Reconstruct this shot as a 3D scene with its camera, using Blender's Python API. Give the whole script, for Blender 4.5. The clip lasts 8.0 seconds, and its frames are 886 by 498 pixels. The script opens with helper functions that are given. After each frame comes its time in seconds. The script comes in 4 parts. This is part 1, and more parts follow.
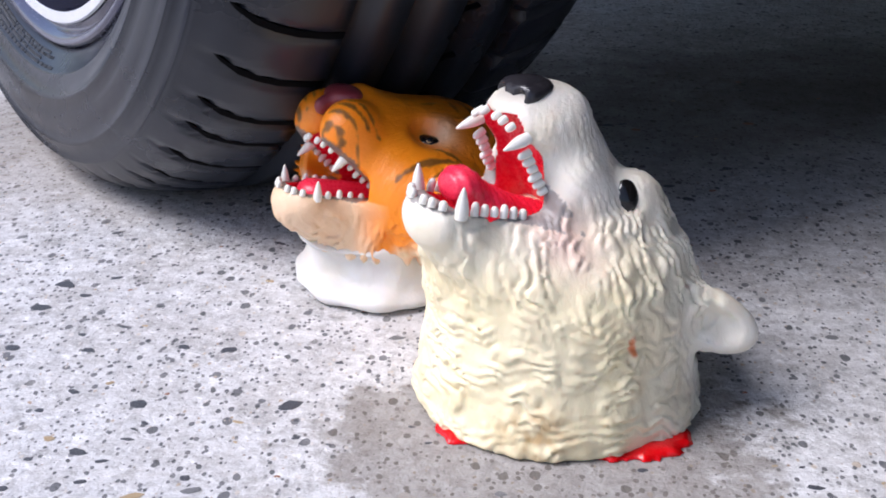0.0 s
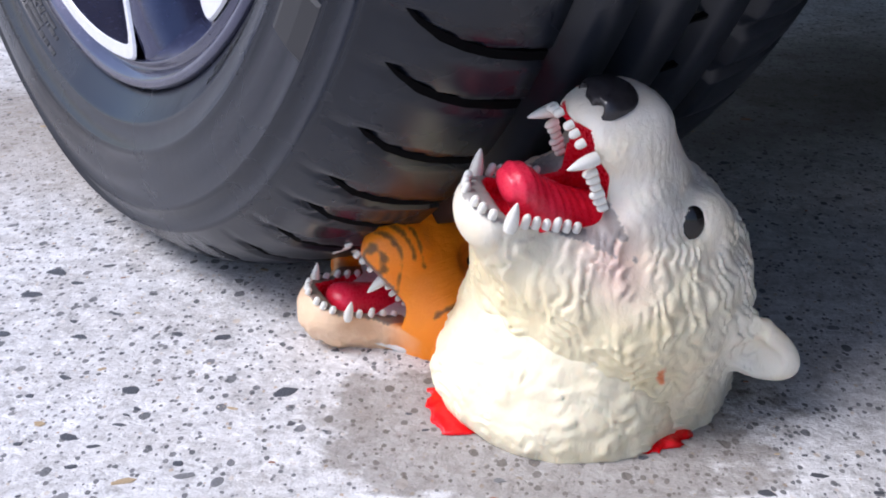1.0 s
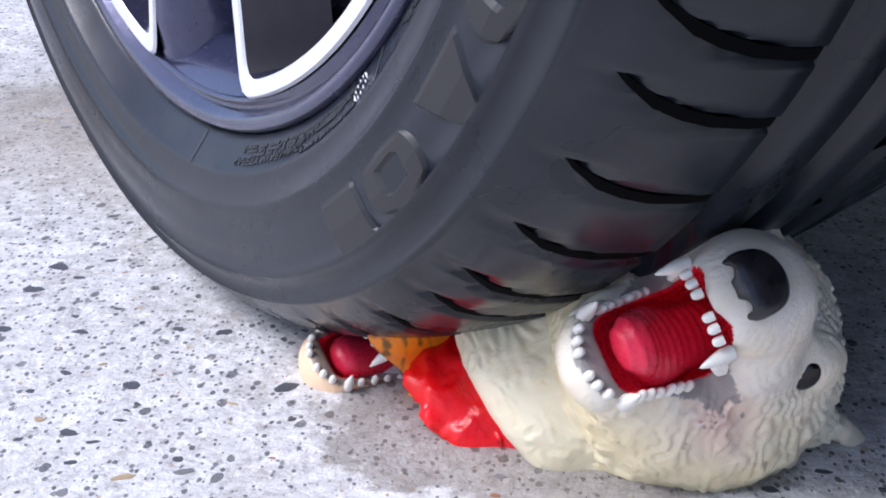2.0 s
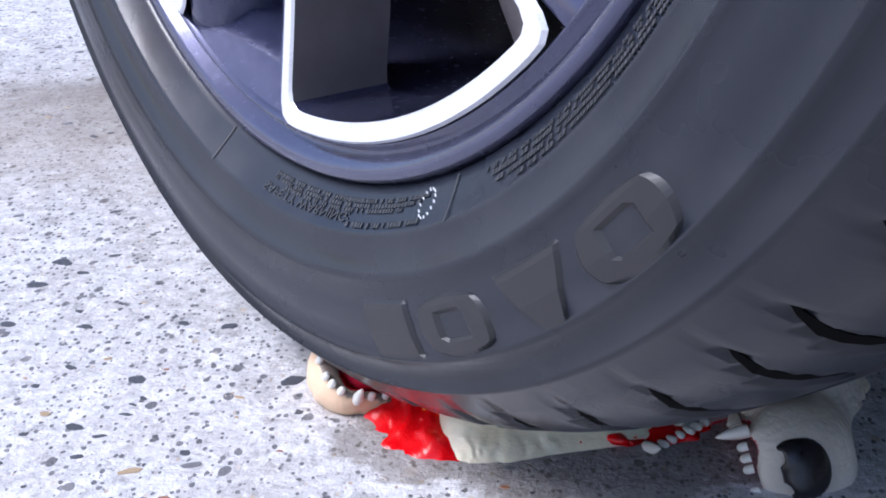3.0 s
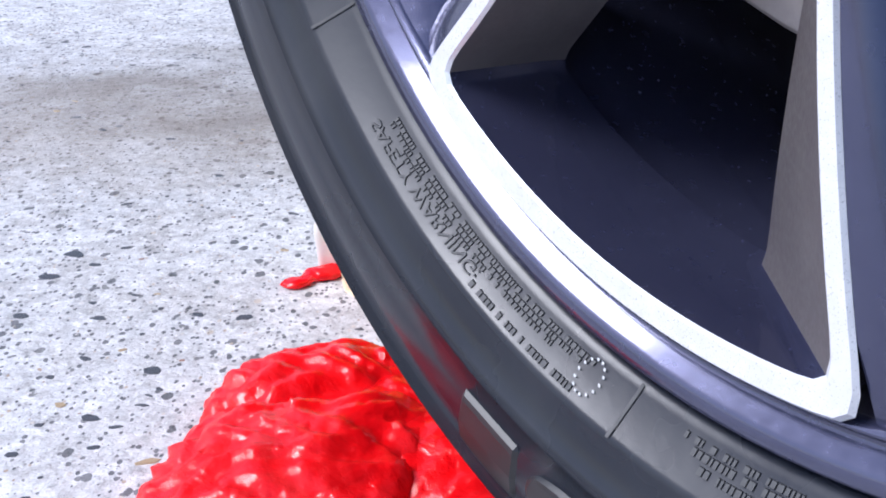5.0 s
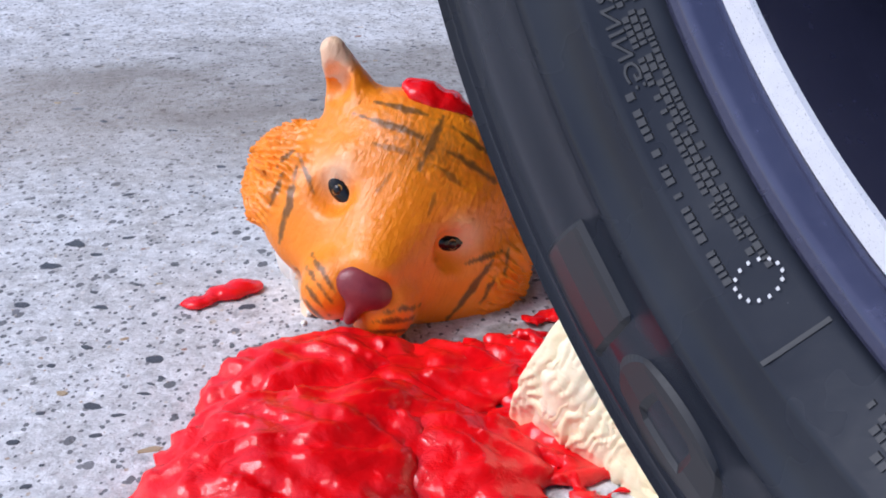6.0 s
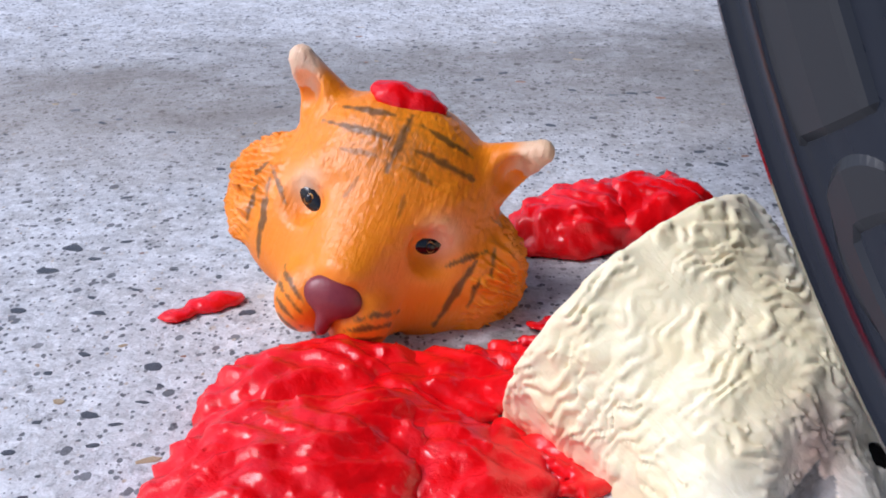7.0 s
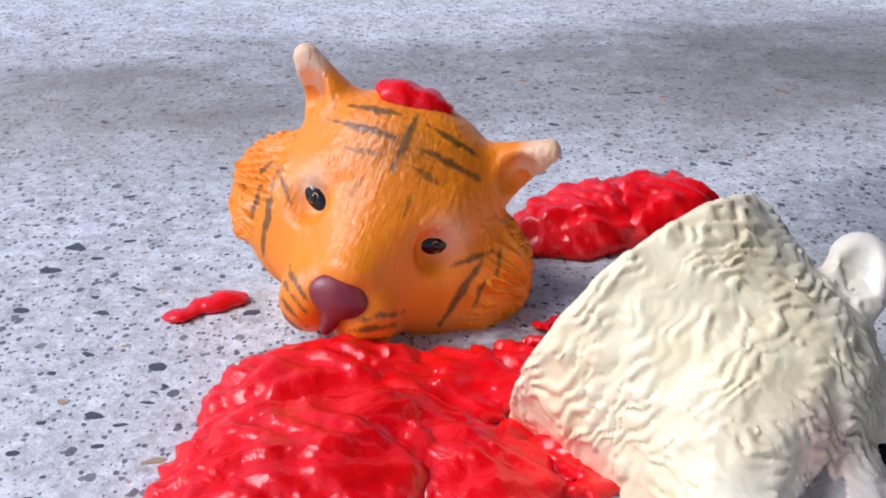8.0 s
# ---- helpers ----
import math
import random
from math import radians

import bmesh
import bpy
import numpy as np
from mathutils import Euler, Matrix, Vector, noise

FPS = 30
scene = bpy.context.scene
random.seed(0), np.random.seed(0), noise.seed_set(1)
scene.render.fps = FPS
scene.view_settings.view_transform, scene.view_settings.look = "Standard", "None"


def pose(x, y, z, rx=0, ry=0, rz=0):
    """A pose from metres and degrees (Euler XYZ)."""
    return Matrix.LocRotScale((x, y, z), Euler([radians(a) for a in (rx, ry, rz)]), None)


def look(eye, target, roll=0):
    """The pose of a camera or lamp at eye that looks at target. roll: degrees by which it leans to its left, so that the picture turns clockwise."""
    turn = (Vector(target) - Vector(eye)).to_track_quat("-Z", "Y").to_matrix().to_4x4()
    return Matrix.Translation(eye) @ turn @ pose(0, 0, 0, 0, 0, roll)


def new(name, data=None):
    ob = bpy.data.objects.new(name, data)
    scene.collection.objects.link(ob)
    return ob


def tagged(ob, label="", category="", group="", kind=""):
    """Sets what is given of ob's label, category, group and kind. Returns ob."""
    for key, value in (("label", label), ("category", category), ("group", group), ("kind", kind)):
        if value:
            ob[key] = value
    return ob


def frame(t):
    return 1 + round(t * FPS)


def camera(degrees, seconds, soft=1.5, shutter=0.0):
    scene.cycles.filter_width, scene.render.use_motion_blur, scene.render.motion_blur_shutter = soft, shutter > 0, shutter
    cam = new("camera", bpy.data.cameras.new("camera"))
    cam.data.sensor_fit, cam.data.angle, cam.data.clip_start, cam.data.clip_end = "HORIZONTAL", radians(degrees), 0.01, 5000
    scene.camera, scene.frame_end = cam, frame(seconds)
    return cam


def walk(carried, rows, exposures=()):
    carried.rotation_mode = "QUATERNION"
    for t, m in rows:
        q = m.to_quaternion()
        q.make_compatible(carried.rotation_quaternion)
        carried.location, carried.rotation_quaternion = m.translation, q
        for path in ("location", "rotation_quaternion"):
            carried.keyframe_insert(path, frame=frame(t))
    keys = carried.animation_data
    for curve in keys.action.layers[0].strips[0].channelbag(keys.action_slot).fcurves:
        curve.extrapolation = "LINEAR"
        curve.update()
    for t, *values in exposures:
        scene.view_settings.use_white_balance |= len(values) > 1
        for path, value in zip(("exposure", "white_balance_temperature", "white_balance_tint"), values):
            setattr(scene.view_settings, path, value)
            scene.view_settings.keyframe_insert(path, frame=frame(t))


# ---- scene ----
cam = camera(40.94, 8.0, soft=1.85)


def shot(x, y, z, yaw, pitch, roll):
    return pose(x, y, z, 0, 0, yaw) @ pose(0, 0, 0, 90 + pitch) @ pose(0, 0, 0, 0, 0, roll)


walk(cam, [
    (0, shot(0.0045, -0.0080, 0.2662, 0.22, -22.97, -0.04)),
    (0.5, shot(0.0051, -0.0064, 0.2632, 0.15, -22.96, 0.10)),
    (1, shot(0.0013, -0.0051, 0.2547, -0.26, -22.63, 0.46)),
    (1.5, shot(0.0068, -0.0037, 0.2570, 0.33, -23.07, 0.10)),
    (2.8, shot(-0.0004, -0.0006, 0.2475, -0.08, -22.68, 0.48)),
    (3, shot(0.0011, -0.0008, 0.2498, 0.14, -22.98, -0.08)),
    (3.5, shot(0.0000, -0.0000, 0.2476, -0.00, -22.96, 0.14)),
    (4, shot(-0.0022, 0.0013, 0.2423, 0.05, -22.88, 0.01)),
    (4.5, shot(-0.0045, 0.0025, 0.2456, 0.10, -22.90, -0.15)),
    (5, shot(-0.0064, 0.0021, 0.2434, 0.17, -22.97, -0.23)),
    (6.5, shot(-0.0098, 0.0074, 0.2363, 0.10, -22.98, -0.03)),
    (7, shot(-0.0107, 0.0130, 0.2362, 0.09, -23.00, -0.07)),
    (7.5, shot(-0.0114, 0.0153, 0.2351, 0.01, -23.00, -0.07)),
    (8, shot(-0.0138, 0.0152, 0.2354, -0.00, -23.03, -0.01)),
], exposures=[(0, 0.10, 5950, 17), (1.5, 0.22, 5900, 16), (3.0, 0.3, 5650, 17), (5.0, 0.2, 5700, 14), (6.3, -0.24, 5680, 15), (8.0, -0.24, 5680, 15)])


# ---------------------------------------------------------------- world and light
world = bpy.data.worlds.new("overcast_sky")
scene.world = world
world.use_nodes = True
wn = world.node_tree
sky = wn.nodes.new("ShaderNodeTexSky")
sky.sky_type = "NISHITA"
sky.sun_disc = False
sky.sun_elevation = radians(48)
sky.sun_rotation = radians(-100)
sky.air_density = 1.0
sky.dust_density = 2.0
wn.links.new(sky.outputs[0], wn.nodes["Background"].inputs[0])
wn.nodes["Background"].inputs[1].default_value = 0.15
sun = new("sun", bpy.data.lights.new("sun", "SUN"))
sun.data.energy = 3.2
sun.data.angle = radians(28)
sun.data.color = (1.0, 0.97, 0.93)
sun.matrix_world = look((-2.2, 0.0, 2.9), (0, 0.5, 0))


# ---------------------------------------------------------------- material helpers
def mat(name, base=(0.5, 0.5, 0.5), rough=0.6, metal=0.0, spec=0.5):
    m = bpy.data.materials.new(name)
    m.use_nodes = True
    b = m.node_tree.nodes["Principled BSDF"]
    b.inputs["Base Color"].default_value = (*base, 1)
    b.inputs["Roughness"].default_value = rough
    b.inputs["Metallic"].default_value = metal
    b.inputs["Specular IOR Level"].default_value = spec
    return m


class G:
    """A short hand for building node graphs."""

    def __init__(self, m):
        self.m, self.t = m, m.node_tree
        self.b = m.node_tree.nodes["Principled BSDF"]

    def n(self, kind, **kw):
        nd = self.t.nodes.new("ShaderNode" + kind)
        for k, v in kw.items():
            if k in ("operation", "blend_type", "data_type", "feature", "attribute_name", "wave_type", "bands_direction",
                     "distance", "noise_dimensions", "normalize"):
                if k == "operation":
                    nd.operation = v
                elif k == "blend_type":
                    nd.blend_type = v
                elif k == "data_type":
                    nd.data_type = v
                elif k == "feature":
                    nd.feature = v
                elif k == "attribute_name":
                    nd.attribute_name = v
                elif k == "wave_type":
                    nd.wave_type = v
                elif k == "bands_direction":
                    nd.bands_direction = v
                elif k == "distance":
                    nd.distance = v
            else:
                sock = nd.inputs[k.replace("_", " ")] if not k.startswith("i") or not k[1:].isdigit() else nd.inputs[int(k[1:])]
                if isinstance(v, bpy.types.NodeSocket):
                    self.t.links.new(v, sock)
                else:
                    sock.default_value = v
        return nd

    def link(self, a, b):
        self.t.links.new(a, b)

    def coord(self):
        return self.n("TexCoord").outputs["Object"]

    def noise(self, vec, scale, detail=4.0, rough=0.55, dist=0.0):
        return self.n("TexNoise", Vector=vec, Scale=scale, Detail=detail, Roughness=rough, Distortion=dist).outputs["Fac"]

    def ramp(self, fac, stops):
        r = self.n("ValToRGB", Fac=fac)
        e = r.color_ramp.elements
        while len(e) < len(stops):
            e.new(0.5)
        for el, (p, c) in zip(e, stops):
            el.position = p
            el.color = (*c, 1) if len(c) == 3 else c
        return r.outputs["Color"]

    def grey(self, fac, a, b, lo=0.0, hi=1.0):
        r = self.n("MapRange", Value=fac)
        r.inputs[1].default_value, r.inputs[2].default_value = a, b
        r.inputs[3].default_value, r.inputs[4].default_value = lo, hi
        return r.outputs[0]

    def mix(self, fac, a, b, mode="MIX"):
        nd = self.n("Mix", data_type="RGBA", blend_type=mode)
        for s, v in ((nd.inputs[0], fac), (nd.inputs[6], a), (nd.inputs[7], b)):
            if isinstance(v, bpy.types.NodeSocket):
                self.link(v, s)
            else:
                s.default_value = v if not isinstance(v, tuple) else (*v, 1)[:4]
        return nd.outputs[2]

    def math(self, op, a, b=0.0):
        nd = self.n("Math", operation=op)
        for s, v in ((nd.inputs[0], a), (nd.inputs[1], b)):
            if isinstance(v, bpy.types.NodeSocket):
                self.link(v, s)
            else:
                s.default_value = v
        return nd.outputs[0]

    def bump(self, height, strength, dist):
        nd = self.n("Bump", Height=height, Strength=strength, Distance=dist)
        self.link(nd.outputs[0], self.b.inputs["Normal"])
        return nd

    def colour(self, c):
        self.link(c, self.b.inputs["Base Color"])

    def rough(self, r):
        self.link(r, self.b.inputs["Roughness"])


# ---------------------------------------------------------------- mesh helpers
def part(name, data, material, parent=None, label="", m=None, smooth=True):
    """Links a bmesh or a mesh as one object under its thing."""
    if isinstance(data, bmesh.types.BMesh):
        me = bpy.data.meshes.new(name)
        data.normal_update()
        data.to_mesh(me)
        data.free()
    else:
        me = data
    if smooth:
        me.polygons.foreach_set("use_smooth", [True] * len(me.polygons))
    if material and not me.materials:
        me.materials.append(material)
    ob = new(name, me)
    if parent:
        ob.parent = parent
    if m is not None:
        ob.matrix_basis = m
    if label:
        ob["label"] = label
    return ob


def thing(name, label, category, group="", m=None):
    e = new(name)
    e.empty_display_size = 0.05
    tagged(e, label, category, group)
    if m is not None:
        e.matrix_basis = m
    return e


def surface(f, lo, hi, step):
    """The zero surface of the field f as vertices and quads (surface nets)."""
    ax = [np.arange(a, b + step, step) for a, b in zip(lo, hi)]
    X, Y, Z = np.meshgrid(*ax, indexing="ij")
    V = f(X, Y, Z).astype(np.float32)
    ins = V < 0
    n = np.array(V.shape) - 1
    cnt = np.zeros(n, np.int8)
    pos = np.zeros((*n, 3))
    corners = [(i, j, k) for i in (0, 1) for j in (0, 1) for k in (0, 1)]

    def sl(c):
        return tuple(slice(c[q], c[q] + n[q]) for q in range(3))
    for a in corners:
        for q in range(3):
            if a[q] == 0:
                b = list(a)
                b[q] = 1
                va, vb = V[sl(a)], V[sl(b)]
                cross = (va < 0) != (vb < 0)
                tt = np.where(cross, va / np.where(cross, va - vb, 1), 0)
                cnt += cross
                for r in range(3):
                    pos[..., r] += np.where(cross, a[r] + (tt if r == q else 0), 0)
    act = cnt > 0
    idx = -np.ones(n, np.int64)
    idx[act] = np.arange(act.sum())
    cell = np.argwhere(act)
    verts = np.array(lo) + step * (cell + pos[act] / cnt[act][:, None])
    faces = []
    for q in range(3):
        r, s = (q + 1) % 3, (q + 2) % 3
        a = [slice(1, n[w]) for w in range(3)]
        b = list(a)
        a[q], b[q] = slice(0, n[q]), slice(1, n[q] + 1)
        ia, ib = ins[tuple(a)], ins[tuple(b)]
        for flip in (False, True):
            g = np.argwhere((ia & ~ib) if not flip else (~ia & ib))
            g = g + np.array([0 if w == q else 1 for w in range(3)])
            d1, d2 = np.zeros(3, int), np.zeros(3, int)
            d1[r], d2[s] = 1, 1
            qd = [g - d1 - d2, g - d2, g, g - d1]
            qd = np.stack([idx[tuple(c.T)] for c in qd], 1)
            faces.append(qd if not flip else qd[:, ::-1])
    faces = np.concatenate(faces)
    return verts, faces[(faces >= 0).all(1)]


def mesh_of(name, verts, faces, col=None):
    used = np.unique(faces)
    back = -np.ones(len(verts), np.int64)
    back[used] = np.arange(len(used))
    me = bpy.data.meshes.new(name)
    me.from_pydata(verts[used].tolist(), [], back[faces].tolist())
    if col is not None:
        at = me.color_attributes.new("tone", "FLOAT_COLOR", "POINT")
        c = np.ones((len(used), 4), np.float32)
        c[:, :3] = col[used]
        at.data.foreach_set("color", c.ravel())
    me.update()
    return me


def smin(a, b, k):
    h = np.clip(0.5 + 0.5 * (b - a) / k, 0, 1)
    return b * (1 - h) + a * h - k * h * (1 - h)


def smax(a, b, k):
    return -smin(-a, -b, k)


def ell(X, Y, Z, c, r):
    x, y, z = (X - c[0]) / r[0], (Y - c[1]) / r[1], (Z - c[2]) / r[2]
    k0 = np.sqrt(x * x + y * y + z * z)
    k1 = np.sqrt((x / r[0]) ** 2 + (y / r[1]) ** 2 + (z / r[2]) ** 2) + 1e-9
    return k0 * (k0 - 1) / k1


def cone(X, Y, Z, a, b, ra, rb, flat=1.0):
    """A round cone from a to b; flat widens it sideways."""
    a, b = np.array(a, float), np.array(b, float)
    Ys = Y / flat
    d = b - a
    d[1] /= flat
    L = d @ d
    px, py, pz = X - a[0], Ys - a[1] / flat, Z - a[2]
    h = np.clip((px * d[0] + py * d[1] + pz * d[2]) / L, 0, 1)
    return np.sqrt((px - d[0] * h) ** 2 + (py - d[1] * h) ** 2 + (pz - d[2] * h) ** 2) - (ra + (rb - ra) * h)


def lathe(profile, n, name):
    """A ring body turned about the y axis from (radius, y) pairs."""
    bm = bmesh.new()
    rings = []
    for i in range(n):
        t = 2 * math.pi * i / n
        rings.append([bm.verts.new((r * math.cos(t), y, r * math.sin(t))) for r, y in profile])
    for i in range(n):
        a, b = rings[i], rings[(i + 1) % n]
        for j in range(len(profile) - 1):
            bm.faces.new((a[j], a[j + 1], b[j + 1], b[j]))
    bmesh.ops.recalc_face_normals(bm, faces=bm.faces)
    return bm


# ---------------------------------------------------------------- materials
def make_concrete():
    m = mat("exposed_aggregate_concrete", rough=0.8)
    g = G(m)
    v = g.coord()
    big = g.noise(v, 3.2, 5, 0.6)
    mid = g.noise(v, 22, 5, 0.65)
    fine = g.noise(v, 420, 3, 0.7)
    patch = g.noise(v, 85, 4, 0.7, 0.5)
    grit = g.noise(v, 210, 4, 0.75, 0.3)
    base = g.ramp(big, [(0.3, (0.44, 0.435, 0.435)), (0.5, (0.63, 0.625, 0.63)), (0.7, (0.78, 0.775, 0.785))])
    base = g.mix(g.grey(mid, 0.42, 0.68, 0.0, 0.6), base, (0.33, 0.30, 0.275))
    base = g.mix(g.grey(patch, 0.50, 0.72, 0.0, 0.75), base, (0.22, 0.205, 0.195))
    base = g.mix(g.grey(patch, 0.48, 0.30, 0.0, 0.65), base, (0.87, 0.865, 0.865))
    fleck = g.noise(v, 46, 5, 0.8, 0.4)
    base = g.mix(g.grey(fleck, 0.56, 0.66, 0.0, 0.55), base, (0.17, 0.16, 0.155))
    base = g.mix(g.grey(fleck, 0.42, 0.32, 0.0, 0.5), base, (0.88, 0.875, 0.875))
    base = g.mix(g.grey(grit, 0.54, 0.70, 0.0, 0.8), base, (0.13, 0.125, 0.13))
    base = g.mix(g.grey(grit, 0.44, 0.30, 0.0, 0.7), base, (0.91, 0.905, 0.905))
    base = g.mix(g.grey(fine, 0.40, 0.68, 0.0, 0.4), base, (0.76, 0.75, 0.74))
    # small stones of several colours set flush in the paste
    height = g.grey(fine, 0.0, 1.0, 0.0, 0.25)
    for scale, thr, share, seed in ((170, 0.42, 0.74, 0.0), (420, 0.5, 0.52, 3.1), (260, 0.42, 0.68, 5.3), (90, 0.30, 0.86, 7.7)):
        mp = g.n("Mapping", Vector=v)
        mp.inputs["Location"].default_value = (seed, seed * 0.7, 0)
        mp.inputs["Rotation"].default_value = (0, 0, seed)
        mp.inputs["Scale"].default_value = (1, 0.72, 1)
        warp = g.n("TexNoise", Vector=mp.outputs[0], Scale=scale * 1.3, Detail=2.0)
        vv = g.n("VectorMath", operation="MULTIPLY_ADD", i0=warp.outputs["Color"], i1=(0.35 / scale,) * 3, i2=mp.outputs[0])
        vo = g.n("TexVoronoi", Vector=vv.outputs[0], Scale=scale, Randomness=1.0)
        sep = g.n("SeparateColor", Color=vo.outputs["Color"])
        pick = g.math("GREATER_THAN", sep.outputs[0], share)
        size = g.math("MULTIPLY", sep.outputs[1], thr)
        body = g.math("LESS_THAN", vo.outputs["Distance"], size)
        mask = g.math("MULTIPLY", pick, body)
        tone = g.ramp(sep.outputs[2], [(0.0, (0.05, 0.052, 0.06)), (0.3, (0.13, 0.13, 0.14)), (0.55, (0.27, 0.26, 0.25)),
                                       (0.75, (0.32, 0.2, 0.11)), (0.9, (0.5, 0.42, 0.33)), (1.0, (0.65, 0.62, 0.6))])
        base = g.mix(g.math("MULTIPLY", mask, 0.88), base, tone)
    # damp brownish, ragged patches; those at y 0.9 and 1.0 also paint car shade
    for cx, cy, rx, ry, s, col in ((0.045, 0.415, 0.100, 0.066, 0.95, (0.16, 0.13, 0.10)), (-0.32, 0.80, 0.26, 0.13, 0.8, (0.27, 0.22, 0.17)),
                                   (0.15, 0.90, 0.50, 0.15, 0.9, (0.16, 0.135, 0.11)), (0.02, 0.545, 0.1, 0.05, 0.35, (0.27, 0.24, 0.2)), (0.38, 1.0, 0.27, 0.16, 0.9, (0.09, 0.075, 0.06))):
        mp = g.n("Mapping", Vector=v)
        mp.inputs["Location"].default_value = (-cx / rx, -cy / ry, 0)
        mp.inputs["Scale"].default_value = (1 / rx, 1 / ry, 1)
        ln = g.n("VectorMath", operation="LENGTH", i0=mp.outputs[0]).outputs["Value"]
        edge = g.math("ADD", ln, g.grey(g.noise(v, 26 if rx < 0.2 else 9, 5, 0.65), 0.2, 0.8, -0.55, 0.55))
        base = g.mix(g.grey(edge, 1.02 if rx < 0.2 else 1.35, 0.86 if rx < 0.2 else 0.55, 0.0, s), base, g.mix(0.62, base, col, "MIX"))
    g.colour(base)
    g.rough(g.grey(mid, 0.3, 0.7, 0.62, 0.9))
    g.bump(g.math("ADD", height, g.math("ADD", g.grey(mid, 0, 1, 0, 0.5), g.grey(grit, 0.3, 0.7, 0, 0.35))), 0.9, 0.0016)
    return m


def make_rubber():
    m = mat("tyre_rubber", (0.028, 0.029, 0.032), 0.5, spec=0.42)
    g = G(m)
    v = g.coord()
    n1, n2 = g.noise(v, 14, 5, 0.6), g.noise(v, 300, 3, 0.6)
    g.colour(g.ramp(n1, [(0.3, (0.009, 0.011, 0.018)), (0.55, (0.013, 0.016, 0.024)), (0.75, (0.026, 0.028, 0.034))]))
    g.rough(g.grey(g.noise(v, 7, 5, 0.65), 0.32, 0.68, 0.17, 0.42))
    g.bump(n2, 0.08, 0.0006)
    return m


def make_toned(name, rough, bump_scale, strength, mottles, sss=0.0, stretch=(1, 1, 1)):
    """Vinyl whose colour zones come from the mesh's own tone layer."""
    m = mat(name, rough=rough)
    g = G(m)
    v = g.coord()
    tone = g.n("Attribute", attribute_name="tone").outputs["Color"]
    n1, n2 = g.noise(v, 38, 4, 0.6), g.noise(v, bump_scale, 4, 0.6)
    c = g.mix(g.grey(n1, 0.42, 0.72, 0.0, mottles[0]), tone, mottles[1], "MULTIPLY")
    g.colour(c)
    g.rough(g.grey(n2, 0.3, 0.7, rough - 0.08, rough + 0.1))
    mp = g.n("Mapping", Vector=v)
    mp.inputs["Scale"].default_value = stretch
    n3 = g.noise(mp.outputs[0], 330, 4, 0.6, 0.8)
    g.bump(g.math("ADD", n2, n3), strength, 0.001)
    if sss:
        g.b.inputs["Subsurface Weight"].default_value = sss
        g.b.inputs["Subsurface Radius"].default_value = (0.006, 0.003, 0.002)
        g.b.inputs["Subsurface Scale"].default_value = 0.6
    return m


def make_slime():
    m = mat("red_slime", (0.9, 0.006, 0.010), 0.13)
    g = G(m)
    v = g.coord()
    n1, n2, n3 = g.noise(v, 45, 4, 0.6, 0.6), g.noise(v, 210, 4, 0.65, 0.4), g.noise(v, 620, 3, 0.6)
    g.colour(g.ramp(n1, [(0.3, (0.70, 0.001, 0.003)), (0.55, (0.90, 0.003, 0.005)), (0.8, (0.93, 0.018, 0.024))]))
    g.rough(g.grey(n2, 0.3, 0.7, 0.06, 0.26))
    g.bump(g.math("ADD", n1, g.math("ADD", g.math("MULTIPLY", n2, 0.35), g.math("MULTIPLY", n3, 0.10))), 0.45, 0.004)
    g.b.inputs["Subsurface Weight"].default_value = 0.3
    g.b.inputs["Subsurface Radius"].default_value = (0.016, 0.002, 0.002)
    g.b.inputs["Subsurface Scale"].default_value = 0.7
    return m


def speckled(name, a, b, rough, scale, metal=0.0, bump=0.1, spec=0.5):
    m = mat(name, a, rough, metal, spec)
    g = G(m)
    v = g.coord()
    n1, n2 = g.noise(v, scale, 5, 0.6), g.noise(v, scale * 9, 3, 0.6)
    g.colour(g.mix(g.grey(n1, 0.3, 0.7), a, b))
    g.rough(g.grey(n2, 0.3, 0.7, max(rough - 0.07, 0.03), rough + 0.07))
    g.bump(n2, bump, 0.0006)
    return m


CONCRETE = make_concrete()
RUBBER = make_rubber()
BEAR_SKIN = make_toned("cream_vinyl", 0.42, 230, 0.35, (0.6, (0.95, 0.88, 0.72)), 0.08, (1.2, 1.2, 0.35))
TIGER_SKIN = make_toned("orange_vinyl", 0.36, 260, 0.45, (0.3, (0.95, 0.80, 0.60)), 0.05, (0.22, 1.6, 0.7))
MOUTH_RED = speckled("glossy_red_vinyl", (0.86, 0.016, 0.045), (0.72, 0.010, 0.03), 0.28, 70, bump=0.15)
TONGUE_RED = speckled("tongue_vinyl", (0.90, 0.035, 0.085), (0.78, 0.02, 0.055), 0.3, 90, bump=0.3)
TOOTH = speckled("ivory_vinyl", (0.86, 0.84, 0.78), (0.78, 0.74, 0.64), 0.3, 120)
NOSE_BLACK = speckled("glossy_black_vinyl", (0.012, 0.011, 0.014), (0.03, 0.027, 0.03), 0.18, 120, bump=0.3)
NOSE_PINK = speckled("dusky_pink_vinyl", (0.19, 0.020, 0.030), (0.27, 0.045, 0.05), 0.35, 140, bump=0.3)
EYE_BLACK = mat("eye_black", (0.008, 0.007, 0.007), 0.12)
EYE_GOLD = mat("eye_gold", (0.42, 0.24, 0.06), 0.3)
SLIME = make_slime()
RIM_PAINT = speckled("midnight_gloss_paint", (0.050, 0.053, 0.105), (0.066, 0.070, 0.13), 0.22, 30, 0.6, 0.02)
RIM_PAINT.node_tree.nodes["Principled BSDF"].inputs["Coat Weight"].default_value = 0.8
